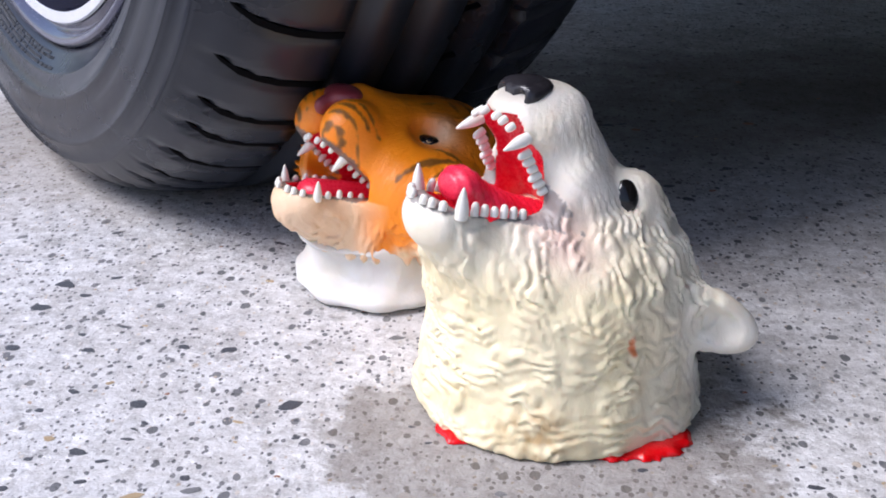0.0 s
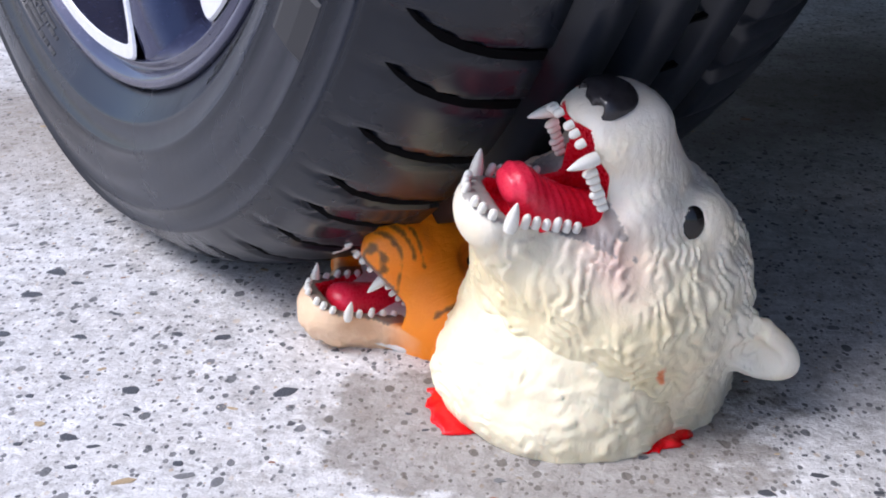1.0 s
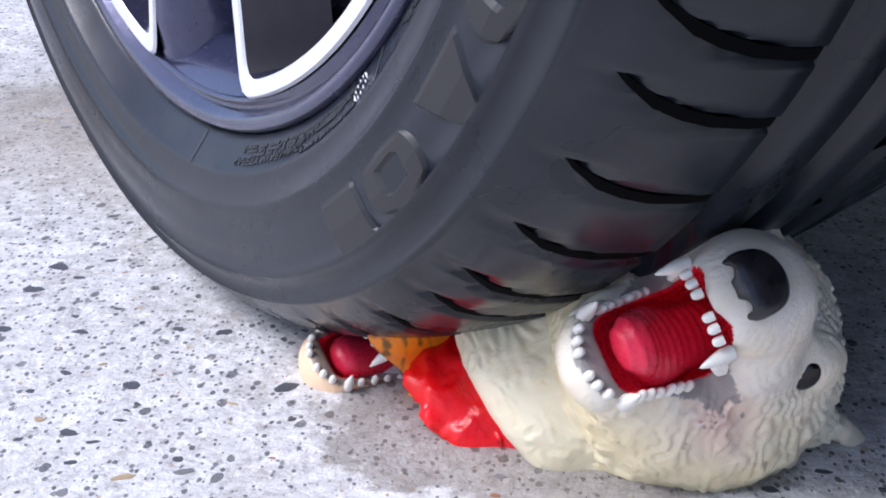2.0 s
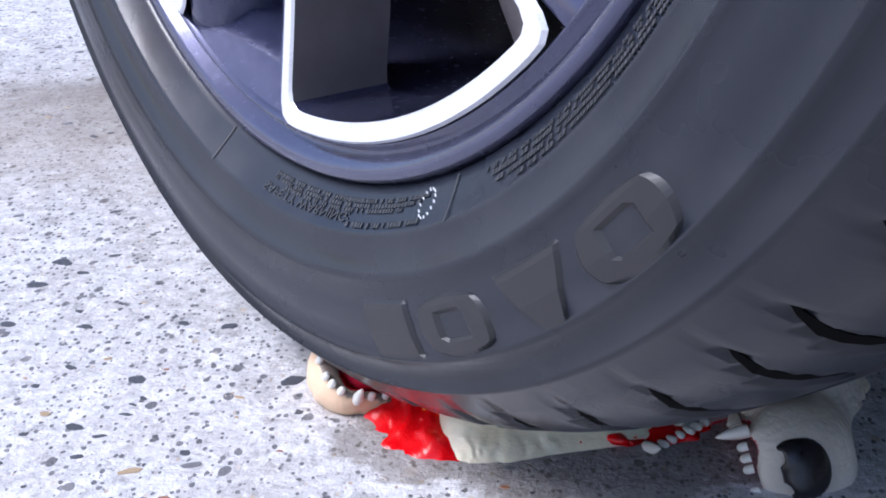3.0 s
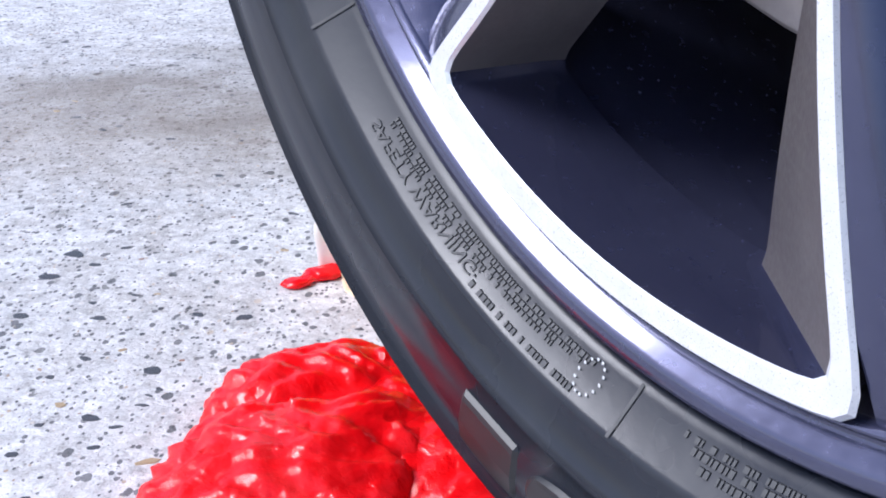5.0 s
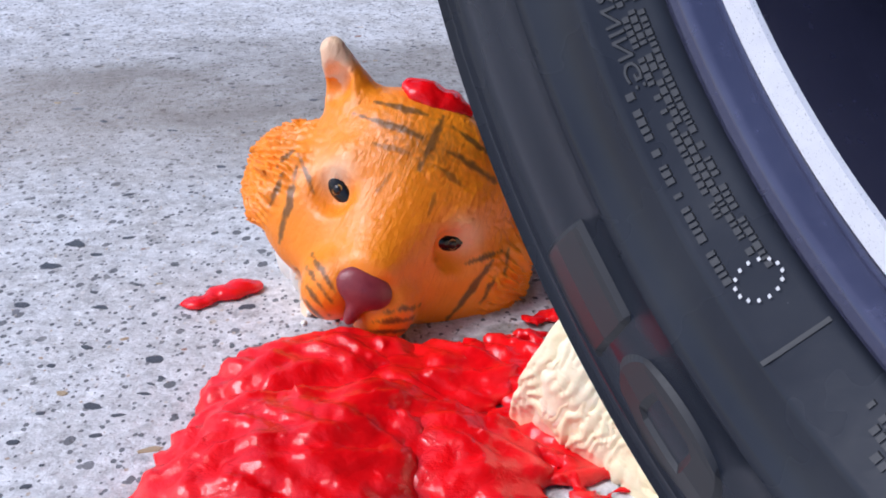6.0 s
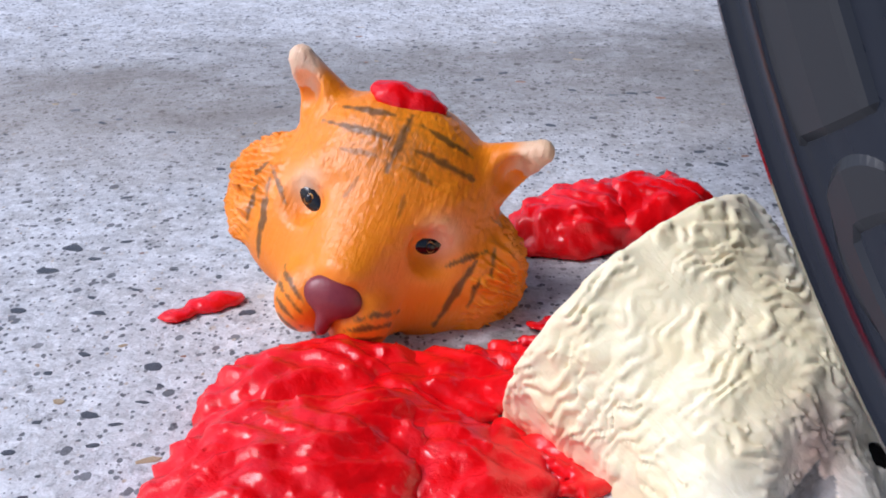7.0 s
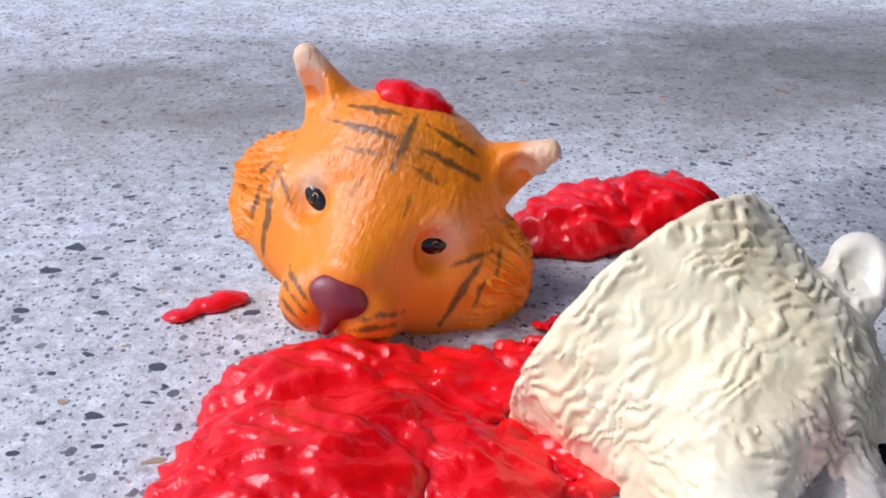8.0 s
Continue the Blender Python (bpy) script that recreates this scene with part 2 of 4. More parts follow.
RIM_PAINT.node_tree.nodes["Principled BSDF"].inputs["Coat Roughness"].default_value = 0.08
RIM_WALL = speckled("satin_grey_wall", (0.12, 0.105, 0.108), (0.15, 0.135, 0.135), 0.42, 60, 0.2, 0.04)
MACHINED = speckled("machined_aluminium", (0.80, 0.80, 0.82), (0.72, 0.72, 0.75), 0.32, 200, 0.35, 0.03)
STEEL = speckled("brake_steel", (0.34, 0.31, 0.29), (0.45, 0.41, 0.38), 0.5, 80, 0.5, 0.1)
CALIPER = speckled("cast_caliper", (0.42, 0.42, 0.4), (0.32, 0.31, 0.29), 0.5, 90, 0.3, 0.3)
UNDER = speckled("underbody_black", (0.012, 0.012, 0.012), (0.022, 0.02, 0.018), 0.7, 12, 0.0, 0.3)
CAR_PAINT = speckled("dark_car_paint", (0.03, 0.03, 0.034), (0.035, 0.035, 0.04), 0.2, 5, 0.2, 0.0)


# ---------------------------------------------------------------- ground
def ground():
    bm = bmesh.new()
    xs = [-300, -20, -2, -0.6] + [i * 0.04 for i in range(-14, 15)] + [0.6, 2, 20, 300]
    ys = [-300, -20, -2, 0.0] + [0.04 * i for i in range(1, 36)] + [1.5, 3, 20, 300]
    g = [[bm.verts.new((x, y, 0)) for y in ys] for x in xs]
    for i in range(len(xs) - 1):
        for j in range(len(ys) - 1):
            bm.faces.new((g[i][j], g[i + 1][j], g[i + 1][j + 1], g[i][j + 1]))
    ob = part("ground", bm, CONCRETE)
    return tagged(ob, "pale exposed-aggregate concrete with dark stones, damp stains and painted car shade", "ground", kind="structure")


GROUND = ground()

# ---------------------------------------------------------------- car with its wheel
HEADING = -58.0
WHEEL_Z = 0.326
STEER = pose(0, 0, 0, 0, 0, 3.09) @ pose(0, 0, 0, -1.59)
# seconds, way rolled, turn of the wheel in radians, rise over what lies under it
ROLL = [(0, -0.431, -1.2286, -0.005), (0.5, -0.3449, -0.9979, -0.0049), (1, -0.2797, -0.7954, -0.0048), (1.5, -0.2157, -0.6008, -0.002),
        (2.8, -0.0922, -0.2445, 0.0031), (3, -0.0677, -0.1816, 0.0041), (3.5, 0.0, 0.0028, 0.0031), (4, 0.0466, 0.1287, 0.0006),
        (4.5, 0.0976, 0.2697, -0.0015), (5, 0.1612, 0.4511, -0.0038), (6.5, 0.3820, 1.1143, -0.0045), (7, 0.4235, 1.226, -0.001),
        (7.5, 0.4620, 1.3279, 0.0), (8, 0.5016, 1.4297, 0.0)]
R_TYRE = 0.345


def polar(r, deg, y):
    return (r * math.cos(radians(deg)), y, r * math.sin(radians(deg)))


def build_tyre(wheel):
    # half section from the bead over the bulge to the tread; the visible side is at negative y
    side = [(0.2290, -0.010), (0.2315, -0.0215), (0.2345, -0.0235), (0.2450, -0.0315), (0.2462, -0.0330), (0.2475, -0.0328), (0.258, -0.0365),
            (0.2600, -0.0384), (0.2615, -0.0368), (0.270, -0.0380), (0.279, -0.0370), (0.2865, -0.0348), (0.288, -0.0364), (0.2895, -0.0338),
            (0.2985, -0.0290), (0.300, -0.0309), (0.3015, -0.0278), (0.3085, -0.0220), (0.3145, -0.0150), (0.3195, -0.0060), (0.3228, 0.0040)]
    tread = [(0.3255, 0.0150), (0.3278, 0.0300), (0.3286, 0.0380), (0.3215, 0.0400), (0.3215, 0.0480), (0.3296, 0.0500),
             (0.3306, 0.0700), (0.3225, 0.0720), (0.3225, 0.0800), (0.3310, 0.0820)]
    mid = 0.0925
    far = [(r, 2 * mid - y) for r, y in reversed(side + tread)]
    N = 62
    sipes = np.array([radians(360 * i / N + (i * 37 % 7 - 3) * 0.25) for i in range(N)])
    path = [(-0.0212, 0.050), (-0.0150, 0.034), (-0.006, 0.019), (0.004, 0.009), (0.015, 0.002), (0.030, -0.002), (0.0385, -0.002)]
    bm = lathe(side + tread + far, N * 14, "tyre")
    for v in bm.verts:
        y = v.co.y if v.co.y < mid else 2 * mid - v.co.y
        if -0.0160 < y < 0.0385 and math.hypot(v.co.x, v.co.z) > 0.3:
            sh = float(np.interp(y, [p[0] for p in path], [p[1] for p in path]))
            a = math.atan2(v.co.z, v.co.x) - sh
            near = np.abs((sipes - a + math.pi) % (2 * math.pi) - math.pi).min()
            if near < 0.0105:
                k = 1 - 0.0036 * min(1, (0.0105 - near) / 0.0035) / math.hypot(v.co.x, v.co.z)
                v.co.x, v.co.z = v.co.x * k, v.co.z * k
    tyre = part("tyre", bm, RUBBER, wheel, "worn unseen far tyre, added to block light with a ribbed tread")
    # dark curved sipes across the shoulder and the ribs, groove shade set as colour
    groove = mat("groove_shade_rubber", (0.003, 0.003, 0.0035), 0.9, spec=0.05)

    def sipe(points, w):
        b = bmesh.new()
        last = None
        for k, (r, y, sh) in enumerate(points):
            r = r - 0.0018
            ww = w * (0.15 + 0.85 * min(1, k / 2.0))
            a0, a1 = sh - ww / 2, sh + ww / 2
            row = [b.verts.new((r * math.cos(a), y, r * math.sin(a))) for a in (a0, a1)]
            row += [b.verts.new(((r - 0.003) * math.cos(a), y, (r - 0.003) * math.sin(a))) for a in (a1, a0)]
            if last:
                for q in range(4):
                    b.faces.new((last[q], last[(q + 1) % 4], row[(q + 1) % 4], row[q]))
            else:
                b.faces.new(row[::-1])
            last = row
        b.faces.new(last)
        me = bpy.data.meshes.new("sipe")
        b.to_mesh(me)
        b.free()
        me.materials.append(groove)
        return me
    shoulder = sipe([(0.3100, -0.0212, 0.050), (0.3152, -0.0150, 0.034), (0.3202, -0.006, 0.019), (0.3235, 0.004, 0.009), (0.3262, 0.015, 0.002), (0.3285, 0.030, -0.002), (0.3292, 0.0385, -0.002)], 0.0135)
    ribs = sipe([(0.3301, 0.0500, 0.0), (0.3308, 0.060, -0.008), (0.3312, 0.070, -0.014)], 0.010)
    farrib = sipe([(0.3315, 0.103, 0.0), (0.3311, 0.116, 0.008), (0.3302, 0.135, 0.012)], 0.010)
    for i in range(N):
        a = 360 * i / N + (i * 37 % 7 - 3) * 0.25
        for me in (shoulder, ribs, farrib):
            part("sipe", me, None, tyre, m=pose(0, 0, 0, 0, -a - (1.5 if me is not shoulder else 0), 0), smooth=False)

    # raised sidewall devices: plain shapes where a maker's mark stands
    emb = mat("embossed_rubber", (0.019, 0.019, 0.021), 0.42)

    def surf_y(r):
        pts = side
        for (r0, y0), (r1, y1) in zip(pts, pts[1:]):
            if r0 <= r <= r1:
                return y0 + (y1 - y0) * (r - r0) / (r1 - r0)
        return pts[-1][1]

    def plate(name, rs, degs, lift, material, form):
        """A raised patch between the radii and angles: an oval ring, a wedge or a slab."""
        b = bmesh.new()
        nr, na = 12, 14
        top = {}
        for i in range(na + 1):
            for j in range(nr + 1):
                u, w = i / na * 2 - 1, j / nr * 2 - 1
                rd = 0.44 if form == "ring" else 0.06
                uu, ww = u * math.sqrt(1 - rd * w * w), w * math.sqrt(1 - rd * u * u)
                if form == "wedge":
                    uu *= 0.62 - 0.38 * w
                r = (rs[0] + rs[1]) / 2 + ww * (rs[1] - rs[0]) / 2
                dg = (degs[0] + degs[1]) / 2 + uu * (degs[1] - degs[0]) / 2
                hole = form == "ring" and abs(u) < 0.30 and abs(w) < 0.42
                edge = i in (0, na) or j in (0, nr) or hole
                top[i, j] = b.verts.new(polar(r, dg, surf_y(r) - (lift if not edge else -0.0006)))
        for i in range(na):
            for j in range(nr):
                b.faces.new((top[i, j], top[i + 1, j], top[i + 1, j + 1], top[i, j + 1]))
        bmesh.ops.recalc_face_normals(b, faces=b.faces)
        return part(name, b, material, tyre, smooth=False)
    for base in (0, 180):
        for d0, d1, form in ((-83.0, -76.8, "slab"), (-76.2, -67.6, "ring"), (-66.6, -58.2, "wedge"), (-58.2, -49.3, "ring")):
            if base == 0 or form == "ring":
                plate("raised_mark", (0.2665, 0.2880), (d0 + base, d1 + base), 0.0012, emb, form)
    # lines of small moulded lettering, too small to read: plain bars
    fine = mat("fine_moulding", (0.035, 0.036, 0.039), 0.45)
    rnd = random.Random(4)
    b = bmesh.new()
    for base in (0, 120, 240):
        for r0, hgt, d0, d1 in ((0.2352, 0.0012, -101.5, -75.5), (0.2368, 0.0012, -101.5, -76.5), (0.2383, 0.0012, -99, -79), (0.2425, 0.0015, -87, -75.5),
                                (0.2352, 0.0014, -67, -38), (0.2372, 0.0016, -66, -36), (0.2398, 0.0016, -65, -40), (0.2424, 0.0016, -62, -34)):
            d = d0
            while d < d1:
                w = rnd.uniform(0.14, 0.42)
                vs = [b.verts.new(polar(r, dd + base, surf_y(r) - 0.0006)) for r, dd in ((r0, d), (r0, d + w), (r0 + hgt, d + w), (r0 + hgt, d))]
                b.faces.new(vs)
                lo = [b.verts.new(polar(r, dd + base, surf_y(r) + 0.0003)) for r, dd in ((r0, d), (r0, d + w), (r0 + hgt, d + w), (r0 + hgt, d))]
                for q in range(4):
                    b.faces.new((vs[q], vs[(q + 1) % 4], lo[(q + 1) % 4], lo[q]))
                d += w + (0.13 if rnd.random() < 0.82 else 0.6)
    tagged(part("moulded_lettering", b, fine, tyre, smooth=False), kind="stuff")
    # the one line that can be read, seen the wrong way round
    cu = bpy.data.curves.new("warning_text", "FONT")
    cu.body = "SAFETY WARNING:"
    cu.size = 0.0042
    cu.extrude = 0.0002
    tmp = new("warning_text", cu)
    bpy.context.view_layer.update()
    me = bpy.data.meshes.new_from_object(tmp)
    bpy.data.objects.remove(tmp)
    bpy.data.curves.remove(cu)
    wide = max(v.co.x for v in me.vertices)
    for v in me.vertices:
        r = 0.2398 + v.co.y
        v.co = Vector(polar(r, -102.5 + 15.5 * v.co.x / wide, surf_y(r) - 0.0004 - v.co.z))
    part("warning_text", me, fine, tyre, "small raised warning line", smooth=False)
    for base in (0, 120, 240):
        for dg in (-112.0, -71.4):
            b = bmesh.new()
            vs = []
            for r in (0.2325, 0.2355, 0.2390, 0.2425, 0.2458):
                vs.append([b.verts.new(polar(r, dg + base + e, surf_y(r) - 0.0005)) for e in (-0.13, 0.13)])
            for p, q in zip(vs, vs[1:]):
                b.faces.new((p[0], p[1], q[1], q[0]))
            part("mould_seam", b, fine, tyre, smooth=False)
    # dotted white circle stamp
    dot = mat("chalk_white", (0.7, 0.7, 0.7), 0.6)
    b = bmesh.new()
    for i in range(14):
        t = 2 * math.pi * i / 14
        r, dg = 0.2385 + 0.0042 * math.sin(t), -75.0 + 1.0 * math.cos(t)
        vs = [b.verts.new(polar(r + 0.0005 * sy, dg + 0.10 * sx, surf_y(r) - 0.0008)) for sx, sy in ((-1, -1), (1, -1), (1, 1), (-1, 1))]
        b.faces.new(vs)
    part("stamp_ring", b, dot, tyre, "dotted white stamp", smooth=False)
    return tyre


def build_rim(wheel):
    rim = part("rim", lathe([(0.2285, -0.006), (0.2308, -0.0205), (0.2285, -0.0245), (0.2235, -0.0225), (0.2215, -0.0175), (0.2190, -0.0165), (0.2175, -0.0205),
                             (0.2165, -0.0205), (0.2150, -0.016), (0.2125, 0.0), (0.206, 0.03), (0.200, 0.06), (0.198, 0.17), (0.226, 0.19)], 144, "rim"),
               RIM_PAINT, wheel, "dark gloss alloy rim with bright machined window edges")

    def loop(r0, r1, a0, a1, rc, y, mid):
        """A rounded trapezoid loop about the angle mid: bottom at r1, sides to r0."""
        pts = []
        na, ns = 30, 18
        for k in range(na + 1):
            pts.append((r1, a0 + (a1 - a0) * k / na))
        for k in range(1, ns + 1):
            f = k / ns
            pts.append((r1 + (r0 - r1) * f, a1 + (mid - a1) * rc * f))
        for k in range(1, 8):
            f = k / 8
            aa, bb = a1 + (mid - a1) * rc, a0 + (mid - a0) * rc
            pts.append((r0, aa + (bb - aa) * f))
        for k in range(ns, 0, -1):
            f = k / ns
            pts.append((r1 + (r0 - r1) * f, a0 + (mid - a0) * rc * f))
        P = np.array([(r * math.cos(radians(a)), r * math.sin(radians(a))) for r, a in pts])
        for _ in range(2):
            P = 0.5 * P + 0.25 * (np.roll(P, 1, 0) + np.roll(P, -1, 0))
        return [(x, y, z) for x, z in P]

    def bridge(b, A, B):
        for k in range(len(A)):
            b.faces.new((A[k], A[(k + 1) % len(A)], B[(k + 1) % len(B)], B[k]))

    def band(name, loops, material, label, parent):
        b = bmesh.new()
        rows = [[b.verts.new(p) for p in lp] for lp in loops]
        for A, B in zip(rows, rows[1:]):
            bridge(b, A, B)
        bmesh.ops.recalc_face_normals(b, faces=b.faces)
        return part(name, b, material, parent, label, smooth=False)
    for i in range(5):
        mid = -78.7 + 72 * i
        out = loop(0.085, 0.2165, mid - 23.7, mid + 23.7, 0.22, -0.0215, mid)
        top = loop(0.086, 0.2155, mid - 23.4, mid + 23.4, 0.22, -0.0228, mid)
        inn = loop(0.093, 0.2095, mid - 21.8, mid + 21.8, 0.24, -0.0226, mid)
        inn2 = loop(0.0935, 0.2088, mid - 21.5, mid + 21.5, 0.25, -0.0216, mid)
        band("machined_edge", [out, top, inn, inn2], MACHINED, "bright machined window edge", rim)
        wall = loop(0.098, 0.2060, mid - 20.5, mid + 8.5, 0.30, 0.010, mid - 6)
        wall2 = loop(0.102, 0.2048, mid - 20.0, mid + 7.5, 0.32, 0.018, mid - 6)
        for nm, lo, hi, mt, lb in (("window_floor", 0, 30, RIM_PAINT, ""), ("window_wall", 30, 48, RIM_WALL, "satin grey window wall"),
                                   ("window_crown", 48, 56, RIM_PAINT, ""), ("window_wall", 56, 74, RIM_WALL, "satin grey window wall")):
            b = bmesh.new()
            n = len(inn2)
            strip = [[b.verts.new(lp[k % n]) for k in range(lo, hi + 1)] for lp in (inn2, wall, wall2)]
            for A, B in zip(strip, strip[1:]):
                for k in range(len(A) - 1):
                    b.faces.new((A[k], A[k + 1], B[k + 1], B[k]))
            bmesh.ops.recalc_face_normals(b, faces=b.faces)
            part(nm, b, mt, rim, lb)
        # the slim dark spokes that flank the plain window
        for sgn in (-1, 1):
            b = bmesh.new()
            rows = []
            for k in range(9):
                r = 0.06 + (0.2165 - 0.06) * k / 8
                am = mid + sgn * (23.7 * (1 - 0.22 * (0.2165 - r) / 0.1315))
                wd = 3.2 + 10 * max(0, (0.10 - r)) / 0.04
                row = []
                for f, y in ((0, -0.0214), (0.45, -0.0206), (0.95, -0.0180), (1.5, -0.0100), (2.1, 0.03)):
                    row.append(b.verts.new(polar(r, am + sgn * wd * f, y + (0.004 if k == 8 else 0))))
                rows.append(row)
            for A, B in zip(rows, rows[1:]):
                for q in range(4):
                    b.faces.new((A[q], A[q + 1], B[q + 1], B[q]))
            bmesh.ops.recalc_face_normals(b, faces=b.faces)
            part("spoke", b, RIM_PAINT, rim)
        # web between bright window and rim lip, dished at the plain window
        b = bmesh.new()
        rows = []
        for k in range(13):
            a = mid + 23.0 + (26.0) * k / 12
            dish = math.sin(math.pi * k / 12) ** 0.5
            rows.append([b.verts.new(polar(r, a, y)) for r, y in ((0.2180, -0.0195), (0.2150 - 0.004 * dish, -0.015), (0.2080 - 0.010 * dish, 0.0), (0.2050 - 0.010 * dish, 0.03))])
        for A, B in zip(rows, rows[1:]):
            for q in range(3):
                b.faces.new((A[q], A[q + 1], B[q + 1], B[q]))
        bmesh.ops.recalc_face_normals(b, faces=b.faces)
        part("web", b, RIM_PAINT, rim)
    hub = lathe([(0.0001, -0.018), (0.03, -0.018), (0.034, -0.015), (0.075, -0.019), (0.098, -0.0205), (0.098, 0.03)], 60, "hub")
    part("hub", hub, RIM_PAINT, rim)
    return rim


def build_car():
    car = thing("car", "dark car rolling slowly on black tyres over toys", "car")
    wheel = new("wheel")
    wheel.parent = car
    wheel.matrix_basis = pose(0, 0, WHEEL_Z) @ STEER
    build_tyre(wheel)
    build_rim(wheel)
    disc = lathe([(0.06, 0.040), (0.06, 0.028), (0.150, 0.028), (0.152, 0.030), (0.152, 0.050), (0.150, 0.052), (0.06, 0.052)], 72, "disc")
    # far tyre, out of view, added to keep light from under the car
    part("tyre", lathe([(0.21, 1.25), (0.25, 1.235), (0.31, 1.245), (0.328, 1.27), (0.330, 1.335), (0.328, 1.40), (0.31, 1.425), (0.25, 1.435), (0.21, 1.42), (0.21, 1.25)], 64, "tyre"), RUBBER, car, "unseen far tyre, added to block light", pose(0, 0, 0.328))
    part("brake_disc", disc, STEEL, wheel, "grey steel brake disc")
    # caliper stays with the car and does not turn
    b = bmesh.new()
    bmesh.ops.create_cube(b, size=1)
    for v in b.verts:
        v.co = Vector((v.co.x * 0.075, v.co.y * 0.06 + 0.055, v.co.z * 0.12))
    bmesh.ops.bevel(b, geom=b.edges[:], offset=0.02, segments=4, affect="EDGES")
    part("brake_caliper", b, CALIPER, car, "cast grey caliper", pose(0, 0, WHEEL_Z) @ STEER @ pose(0.148, 0, -0.10, 0, -34, 0))
    # underbody with arch, sill and tail, clear of the ground; unseen, lowered to shade it
    b = bmesh.new()

    def slab(x0, x1, y0, y1, z0, z1):
        q = bmesh.ops.create_cube(b, size=1)["verts"]
        for v in q:
            v.co = Vector(((x0 + x1) / 2 + v.co.x * (x1 - x0), (y0 + y1) / 2 + v.co.y * (y1 - y0), (z0 + z1) / 2 + v.co.z * (z1 - z0)))
    slab(-0.58, 3.3, 0.24, 1.40, 0.30, 0.44)
    slab(-0.50, 3.3, 0.34, 1.38, 0.14, 0.32)
    slab(-0.46, 3.2, 0.52, 1.36, 0.115, 0.2)
    slab(3.1, 3.3, 0.1, 1.42, 0.13, 0.42)
    slab(0.50, 2.2, 1.30, 1.42, 0.12, 0.42)
    slab(0.46, 2.3, 0.02, 0.23, 0.37, 0.46)
    slab(0.02, 0.10, 0.19, 1.4, 0.33, 0.38)
    part("underbody", b, UNDER, car, "black underbody, unseen and hung low to shade the ground", smooth=False)
    b = bmesh.new()
    # outer side panel with a round arch cut
    n = 28
    up, lowr = [], []
    prof = [(-0.66, 0.42), (-0.44, 0.40)] + [(0.43 * math.cos(math.pi - math.pi * k / n), WHEEL_Z + 0.43 * math.sin(math.pi * k / n)) for k in range(n + 1)] + [(0.47, 0.38), (2.6, 0.38), (3.4, 0.42)]
    for y in (0.0, 0.045):
        lowr.append([b.verts.new((x, y, z)) for x, z in prof])
        up.append([b.verts.new((x, y + 0.03, 1.0)) for x, z in prof])
    for k in range(len(prof) - 1):
        b.faces.new((lowr[0][k], lowr[0][k + 1], up[0][k + 1], up[0][k]))
        b.faces.new((lowr[1][k], up[1][k], up[1][k + 1], lowr[1][k + 1]))
        b.faces.new((lowr[0][k], lowr[1][k], lowr[1][k + 1], lowr[0][k + 1]))
    bmesh.ops.recalc_face_normals(b, faces=b.faces)
    part("side_panel", b, CAR_PAINT, car, "dark painted side panel", smooth=False)
    # unseen body shell, far side and ends brought down to block light
    b = bmesh.new()
    slab(-0.66, 3.4, 0.045, 1.46, 0.95, 1.03)
    slab(-0.66, -0.60, 0.10, 1.46, 0.22, 1.0)
    slab(3.34, 3.4, 0.03, 1.46, 0.2, 1.0)
    slab(-0.66, 3.4, 1.42, 1.46, 0.16, 1.0)
    part("body", b, CAR_PAINT, car, "unseen dark body shell that blocks light", smooth=False)
    return car, wheel


CAR, WHEEL = build_car()


# ---------------------------------------------------------------- toys
LATTICE = np.random.RandomState(5).uniform(-1, 1, (32, 32, 32))


def lattice_noise(X, Y, Z, scale, shift=0.0):
    """Smooth noise from -1 to 1 on a cubic lattice of scale cells a metre."""
    out = 0
    P = [np.asarray(q) * scale + shift + 7.3 * k for k, q in enumerate((X, Y, Z))]
    I = [np.floor(p).astype(int) for p in P]
    F = [p - i for p, i in zip(P, I)]
    F = [q * q * (3 - 2 * q) for q in F]
    for a in (0, 1):
        for b in (0, 1):
            for c in (0, 1):
                w = (F[0] if a else 1 - F[0]) * (F[1] if b else 1 - F[1]) * (F[2] if c else 1 - F[2])
                out = out + w * LATTICE[(I[0] + a) % 32, (I[1] + b) % 32, (I[2] + c) % 32]
    return out


def strands(X, Y, Z, along, pitch, seed=0.0):
    """Wavy moulded locks: rounded ridges stacked along one coordinate, broken up by noise; 0 to 1."""
    w = 0.0080 * lattice_noise(X, Y, Z, 44, seed) + 0.0050 * lattice_noise(X, Y, Z, 135, seed + 3) + 0.0016 * lattice_noise(X, Y, Z, 310, seed + 9)
    ridge = np.abs(np.sin(np.pi * (along + w) / pitch)) ** 0.8
    return ridge * np.clip(0.62 + 0.95 * lattice_noise(X, Y, Z, 125, seed + 5), 0.05, 1)


def near_skin(f, X, Y, Z, relief):
    """Adds a relief to the field where it is close to its zero surface."""
    k = np.abs(f) < 0.007
    f = np.array(f)
    f[k] += relief(X[k], Y[k], Z[k])
    return f


def wedge_fields(X, Y, Z, K, u, l):
    nu = np.array((-u[1], u[0])) / math.hypot(*u)
    nl = np.array((l[1], -l[0])) / math.hypot(*l)
    dU = (X - K[0]) * nu[0] + (Z - K[1]) * nu[1]
    dL = (X - K[0]) * nl[0] + (Z - K[1]) * nl[1]
    return dU, dL


BEAR_MOUTH = ((0.0195, 0.0925), (0.0190, 0.0430), (0.0520, 0.0130), 0.0190)


